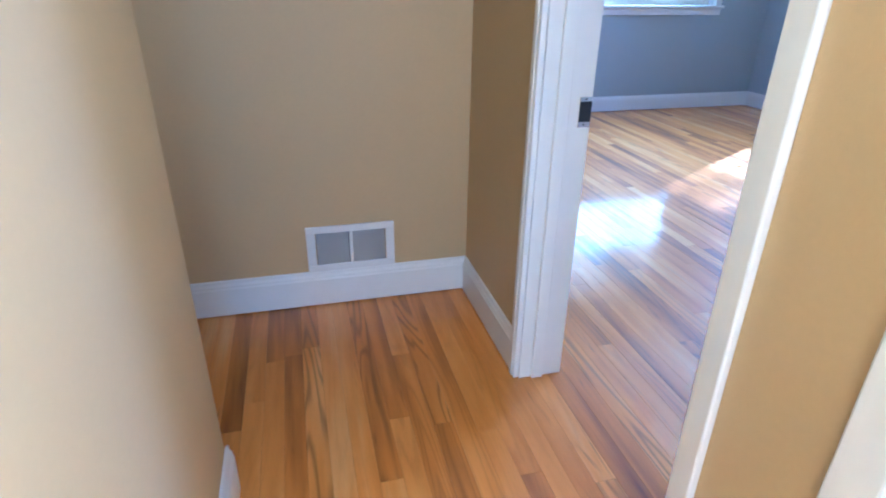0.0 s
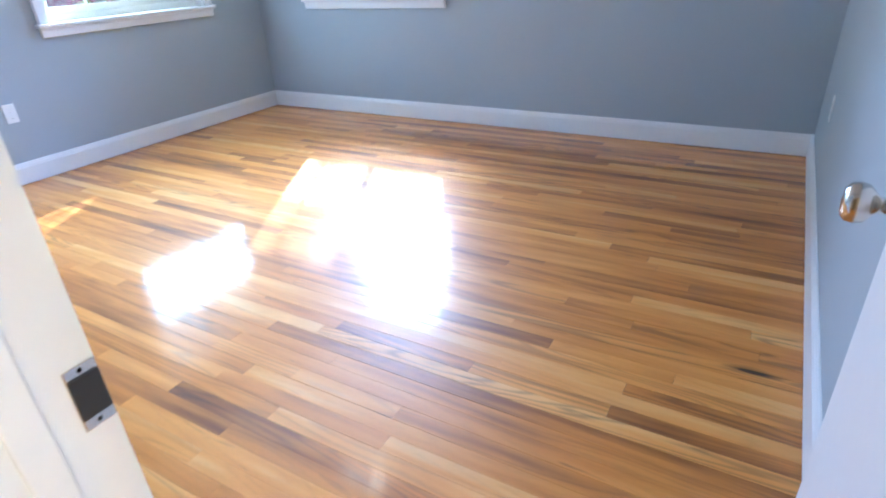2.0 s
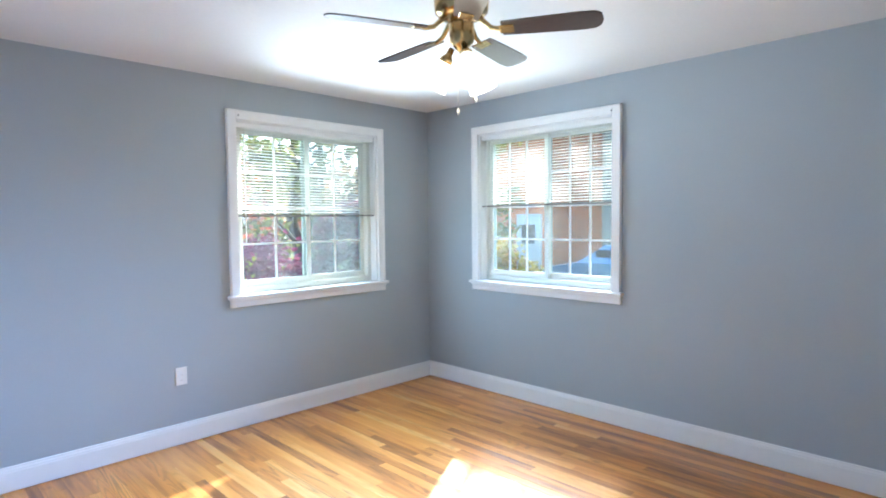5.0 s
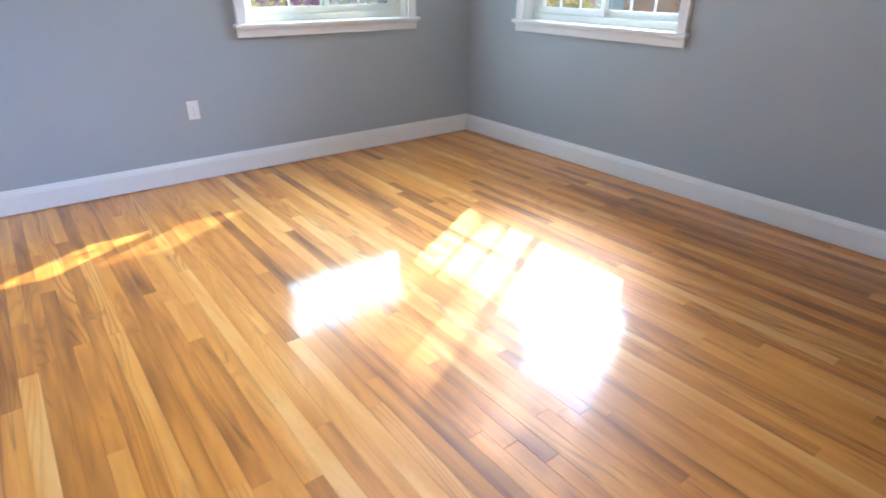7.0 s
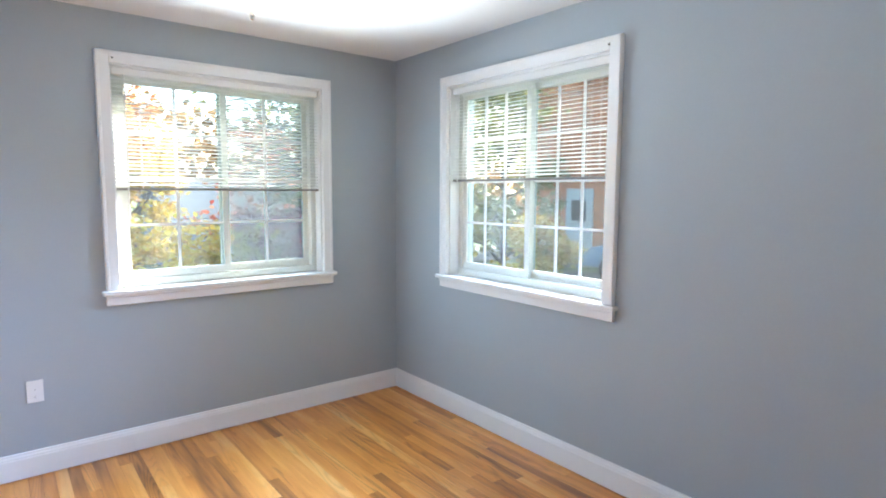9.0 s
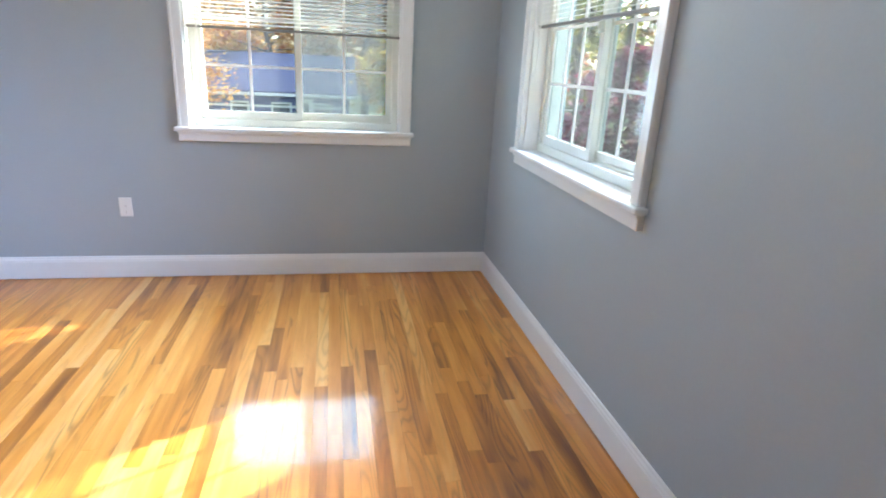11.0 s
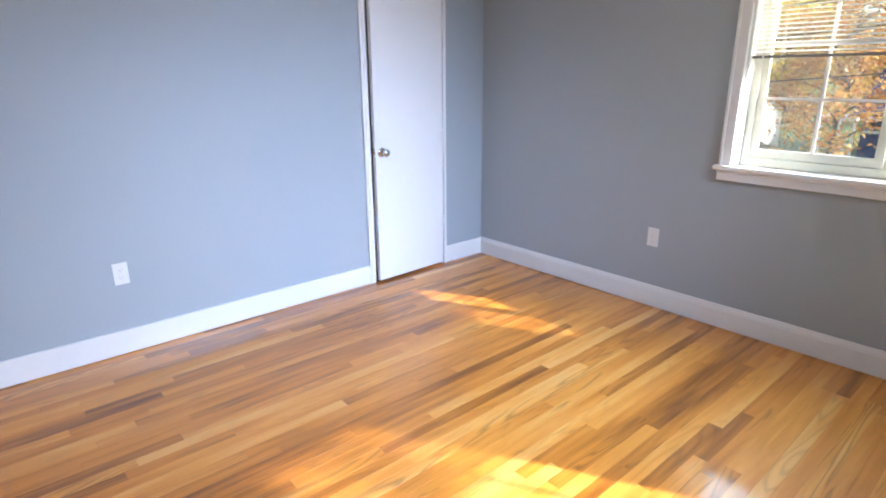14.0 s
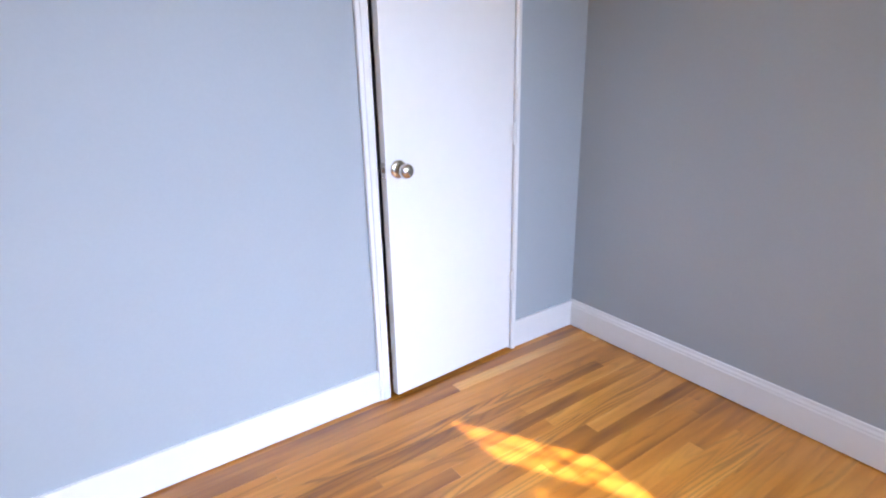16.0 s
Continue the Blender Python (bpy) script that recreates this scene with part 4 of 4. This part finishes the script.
# brick building to the east
ze = ground_z(18, 12)
brick = thing("brick_building", "tall orange brick building with a white door", "building", pose(0, 0, ze))
part("wall", box(18.0, 10.7, -0.5, 26, 16.2, 6.6), MORTAR, brick)
verts, faces = [], []
rngb = random.Random(5)
for r in range(86):
    zc, y = 0.05 + 0.075 * r, 10.7 - (0.11 if r % 2 else 0.0)
    while y < 16.2:
        a, c = max(10.7, y), min(16.2, y + 0.205)
        if c - a > 0.03:
            n0, p = len(verts), 17.985 + rngb.uniform(-0.003, 0.003)
            for q in ((p, a, zc), (p, c, zc), (p, c, zc + 0.064), (p, a, zc + 0.064), (18.0, a, zc), (18.0, c, zc), (18.0, c, zc + 0.064), (18.0, a, zc + 0.064)):
                verts.append(q)
            faces += [[n0, n0 + 3, n0 + 2, n0 + 1], [n0, n0 + 1, n0 + 5, n0 + 4], [n0 + 2, n0 + 3, n0 + 7, n0 + 6], [n0 + 1, n0 + 2, n0 + 6, n0 + 5], [n0 + 3, n0, n0 + 4, n0 + 7]]
        y += 0.217
me = bpy.data.meshes.new("bricks")
me.from_pydata(verts, [], faces)
me.materials.append(BRICK)
br = new("bricks", me)
br.parent = brick
tagged(br, kind="stuff")
part("roof", box(17.6, 10.3, 6.6, 26.3, 16.6, 6.85), GREY_ROOF, brick)
part("fascia", box(17.55, 10.3, 6.38, 17.62, 16.6, 6.7), WHITE_SIDING, brick, "white fascia board")
d = part("door", box(17.90, 13.1, 0.1, 17.985, 14.2, 2.6), WHITE_SIDING, brick, "white door")
part("door_window", box(17.88, 13.35, 1.5, 17.905, 13.95, 2.2), DARKGLASS, d)


def car(label, m, paint):
    """A parked saloon: local x runs along it, wheels on z = 0."""
    ob = thing("car", label, "car", m)
    side = [(-2.15, 0.35), (-2.2, 0.62), (-2.05, 0.88), (-1.45, 0.95), (-0.95, 1.38), (0.35, 1.42), (1.05, 0.98), (1.95, 0.82), (2.15, 0.62), (2.15, 0.35)]
    bm = bmesh.new()
    rows = []
    for y, k in ((-0.86, 1.0), (-0.80, 1.0), (0.80, 1.0), (0.86, 1.0)):
        inset = 0.05 if abs(y) > 0.83 else 0.0
        rows.append([bm.verts.new((x * (1 - inset * 0.3), y * (0.86 if z > 1.1 else 1.0), z - inset * (0.4 if z > 0.5 else -0.4))) for x, z in side])
    k = len(side)
    for a, c in zip(rows, rows[1:]):
        for i in range(k):
            bm.faces.new((a[i], a[(i + 1) % k], c[(i + 1) % k], c[i]))
    bm.faces.new(rows[0]), bm.faces.new(rows[-1])
    part("body", bm, paint, ob, smooth=False)
    for s in (-1, 1):
        part("side_window", box(-1.0, s * 0.79 - 0.03, 0.98, 0.55, s * 0.79 + 0.03, 1.30, 0.02), DARKGLASS, ob)
        part("headlight", box(2.02, s * 0.62 - 0.16, 0.62, 2.14, s * 0.62 + 0.16, 0.76, 0.02), LAMPW, ob)
        part("tail_light", box(-2.21, s * 0.65 - 0.14, 0.66, -2.10, s * 0.65 + 0.14, 0.82, 0.02), RED, ob)
        for x in (-1.35, 1.35):
            w = part("wheel", lathe(((0.0, -0.10), (0.19, -0.10), (0.31, -0.10), (0.33, -0.06), (0.33, 0.06), (0.31, 0.10), (0.0, 0.10)), 24, pose(x, s * 0.80, 0.33, 90)), RUBBER, ob)
            part("rim", lathe(((0.0, -0.112), (0.19, -0.108), (0.20, 0.108), (0, 0.112)), 20, pose(x, s * 0.80, 0.33, 90)), NICKEL, w)
    part("windscreen", box(0.36, -0.66, 0.99, 0.40, 0.66, 1.40, 0.01, pose(0.36, 0, 1.40) @ pose(0, 0, 0, 0, -57, 0) @ pose(-0.38, 0, -1.40)), DARKGLASS, ob)
    part("rear_window", box(-1.0, -0.66, 0.97, -0.96, 0.66, 1.38, 0.01, pose(-0.97, 0, 1.38) @ pose(0, 0, 0, 0, 48, 0) @ pose(0.97, 0, -1.38)), DARKGLASS, ob)
    return ob


car("light blue saloon parked by the brick building", pose(14.4, 7.9, ground_z(14.4, 7.9) + 0.08, 0, 0, 96), CAR_BLUE)
car("dark saloon parked by the white garage", pose(-6.0, 26.6, ground_z(-6, 26.6) + 0.13, 0, 0, 4), CAR_GREY)

# white rail fence by the street
zf = ground_z(-6, 21)
fence = thing("fence", "white wooden rail fence beside the street", "fence", pose(0, 0, zf))
for i in range(7):
    part("post", box(-11 + 1.5 * i, 20.0, -0.2, -10.9 + 1.5 * i, 20.1, 1.0), WHITE_SIDING, fence)
for z in (0.35, 0.62, 0.88):
    part("rail", box(-11, 20.02, z, -1.9, 20.06, z + 0.09), WHITE_SIDING, fence)
post = thing("sign_post", "red painted post beside the street", "post", pose(-5.6, 22.0, ground_z(-5.6, 22.0)))
part("post", box(-0.14, -0.14, -0.2, 0.14, 0.14, 1.9, 0.02), RED, post)

pole = thing("utility_pole", "weathered wooden utility pole with cables", "utility pole", pose(14.5, 22.2, ground_z(14.5, 22.2)))
part("pole", tube(bmesh.new(), ((0, 0, -0.3), (0, 0, 4), (0, 0, 8.5)), (0.16, 0.14, 0.11), 12), WOODPOLE, pole, smooth=True)
part("crossarm", box(-1.0, -0.06, 7.6, 1.0, 0.06, 7.75), WOODPOLE, pole)
for k, (h, sag) in enumerate(((7.6, 1.6), (6.4, 1.4), (5.2, 1.3))):
    pts = [(-40 * i / 16, -9.0 * i / 16 * (1 if k else 0.4), h - 2.0 * i / 16 - sag * 4 * (i / 16) * (1 - i / 16)) for i in range(17)]
    part("cable", tube(bmesh.new(), pts, [0.018] * 17, 6), CABLE, pole, "slack black cable")

tree("tree", "orange-leaved maple beside the blue house", (-3.6, 31.0), 8.0, 2.6, "orange", 6000, 1, 0.20, 0.12, leaf=0.145)
tree("tree", "yellow-leaved tree behind the street", (-8.5, 38.0), 9.0, 3.4, "yellow", 7000, 2, 0.22, 0.18, leaf=0.18)
tree("tree", "tall orange-leaved tree far behind the blue house", (-1.0, 47.0), 14.0, 5.5, "orange", 5200, 3, 0.30, 0.15, leaf=0.42)
tree("tree", "tall orange-leaved tree behind the blue house", (6.0, 48.0), 15.0, 6.0, "orange", 6500, 4, 0.30, 0.12, leaf=0.44)
tree("tree", "yellow-leaved young tree beside the street", (6.6, 27.6), 5.8, 2.0, "yellow", 3400, 5, 0.12, 0.08, leaf=0.20)
tree("tree", "nearly bare dark tree with few leaves", (11.0, 18.0), 10.0, 3.6, "green", 1600, 6, 0.26, 0.22, leaf=0.20)
tree("shrub", "purple-leaved ornamental maple on the lawn", (8.4, 15.6), 2.6, 1.8, "purple", 3400, 7, 0.08, 0.06, "shrub", leaf=0.15)
tree("shrub", "yellow-green shrub beside the drive", (11.6, 9.9), 1.9, 0.9, "yellow", 1800, 8, 0.05, 0.06, "shrub", leaf=0.11)
# added out of view so that its crown breaks up the sun patch indoors
tree("tree", "unseen sparse yellow-leaved tree added to dapple the sunlight", (12.6, 6.2), 12.0, 3.4, "yellow", 1500, 9, 0.18, 0.46, leaf=0.20)
tree("tree", "tall green-brown tree behind the brick building", (29.0, 24.0), 15.0, 6.0, "green", 4200, 10, 0.35, 0.2, leaf=0.45)
tree("shrub", "yellow-leaved shrub on the lawn", (6.2, 14.6), 2.3, 1.5, "yellow", 2400, 11, 0.05, 0.06, "shrub", leaf=0.13)
tree("tree", "dark red-leaved tree on the lawn", (10.6, 22.5), 6.5, 2.4, "red", 900, 12, 0.16, 0.12, leaf=0.22)
tree("tree", "green-yellow tree beside the drive", (13.4, 12.7), 6.5, 1.7, "green", 3000, 13, 0.14, 0.10, leaf=0.18)
tree("tree", "green-brown tree across the street", (15.5, 28.5), 8.5, 3.0, "green", 3800, 14, 0.2, 0.12, leaf=0.28)
tree("shrub", "green shrub before the brick wall", (16.4, 14.9), 1.8, 1.2, "green", 1500, 15, 0.05, 0.06, "shrub", leaf=0.13)

tree("shrub", "burgundy-leaved shrub at the edge of the lawn", (10.9, 15.6), 3.6, 1.1, "purple", 2600, 17, 0.06, 0.05, "shrub", leaf=0.16)
tree("shrub", "orange-leaved shrub beside the drive", (12.3, 15.2), 2.2, 0.8, "orange", 1500, 18, 0.05, 0.06, "shrub", leaf=0.13)
tree("shrub", "low bright red shrub on the lawn", (11.4, 13.6), 0.9, 0.5, "red", 700, 19, 0.03, 0.06, "shrub", leaf=0.09)
tree("tree", "green-yellow tree behind the blue car", (21.0, 7.8), 7.5, 2.6, "green", 3600, 16, 0.18, 0.08, leaf=0.26)

# distant autumn woods
rngw = random.Random(21)
verts, faces = [], []
for i in range(9000):
    a, d = radians(rngw.uniform(-45, 100)), rngw.uniform(58, 85)
    x, y = 3 + d * math.sin(a), 3 + d * math.cos(a)
    top = 9 + 4 * noise.noise((x * 0.08, y * 0.08, 2.0)) + 3 * noise.noise((x * 0.3, y * 0.3, 5.0))
    cpos = Vector((x, y, -4 + (top + 4) * rngw.random() ** 0.7))
    q, s_ = Euler((rngw.uniform(-1.2, 1.2), rngw.uniform(-1.2, 1.2), rngw.uniform(0, 6.28))).to_matrix(), rngw.uniform(0.5, 1.5)
    n0 = len(verts)
    for p in ((-0.5, -0.32, 0), (0.1, -0.42, 0.1), (0.62, 0, -0.05), (0.1, 0.42, 0.1), (-0.5, 0.32, 0)):
        verts.append(cpos + (q @ Vector(p)) * s_)
    faces.append([n0, n0 + 1, n0 + 2, n0 + 3, n0 + 4])
me = bpy.data.meshes.new("woods")
me.from_pydata(verts, [], faces)
me.materials.append(leaf_material("autumn_woods", (0.16, 0.10, 0.04), (0.42, 0.22, 0.07)))
tagged(new("woods", me), "distant autumn woods in brown and orange", "woods", kind="stuff")


# ---- oak floor, board by board ----
BW = 0.0572
floor = thing("floor", "glossy honey-coloured oak strip floor", "floor", kind="structure")
part("subfloor", boxes((-1.9, -2.82, -0.20, XE + 0.1, YN + 0.1, -0.014)), SUB, floor)
bm = bmesh.new()
c, hw = 0.0004, BW / 2 - 0.00012
prof = ((-hw, -0.014), (hw, -0.014), (hw, -c), (hw - c, 0.0), (-hw + c, 0.0), (-hw, -c))
ends = [[bm.verts.new((x, y, z)) for x, z in prof] for y in (0.0, 1.0)]
for i in range(6):
    bm.faces.new((ends[0][i], ends[0][(i + 1) % 6], ends[1][(i + 1) % 6], ends[1][i]))
bm.faces.new(ends[0]), bm.faces.new(ends[1])
board_mesh = mesh_from("board", bm, OAK)
rngf = random.Random(11)
rest_v, rest_f, count = [], [], 0
x = HALL_W - 0.10
while x < XE + BW:
    room = x > XW - 0.01
    spans = ((YS - 0.02, YN + 0.01),) if room else (((-2.7, YN + 0.01) if x > 0.0 else (-2.7, HALL_N + 0.01)),)
    for lo, hi in spans:
        y = lo - rngf.uniform(0.0, 0.9)
        while y < hi:
            ln = rngf.choice((0.4, 0.6, 0.85, 1.1, 1.4, 1.8, 2.2)) * rngf.uniform(0.85, 1.15)
            a, b_ = max(lo, y), min(hi, y + ln)
            y += ln
            if b_ - a < 0.03:
                continue
            if count < 300 and ((room and a < 4.7) or (not room and a > 0.2 and b_ < 2.2)) and x < 4.35:
                ob = new("board", board_mesh)
                ob.parent = floor
                ob.matrix_basis = Matrix.Translation((x, a + 0.0004, rngf.uniform(-0.0003, 0.0002))) @ pose(0, 0, 0, rngf.uniform(-0.015, 0.015), rngf.gauss(0, 0.26)) @ Matrix.Diagonal((1, b_ - a - 0.0008, 1, 1))
                count += 1
            else:
                n0, dz, tilt = len(rest_v), rngf.uniform(-0.0003, 0.0002), rngf.gauss(0, 0.0045)
                for yy in (a + 0.0004, b_ - 0.0004):
                    rest_v += [(x + px, yy, pz + dz - px * tilt) for px, pz in prof]
                rest_f += [[n0 + i, n0 + (i + 1) % 6, n0 + 6 + (i + 1) % 6, n0 + 6 + i] for i in range(6)]
                rest_f += [[n0 + i for i in range(5, -1, -1)], [n0 + 6 + i for i in range(6)]]
    x += BW
me = bpy.data.meshes.new("boards")
me.from_pydata(rest_v, [], rest_f)
me.materials.append(OAK)
rest = new("boards", me)
rest.parent = floor
tagged(rest, kind="stuff")
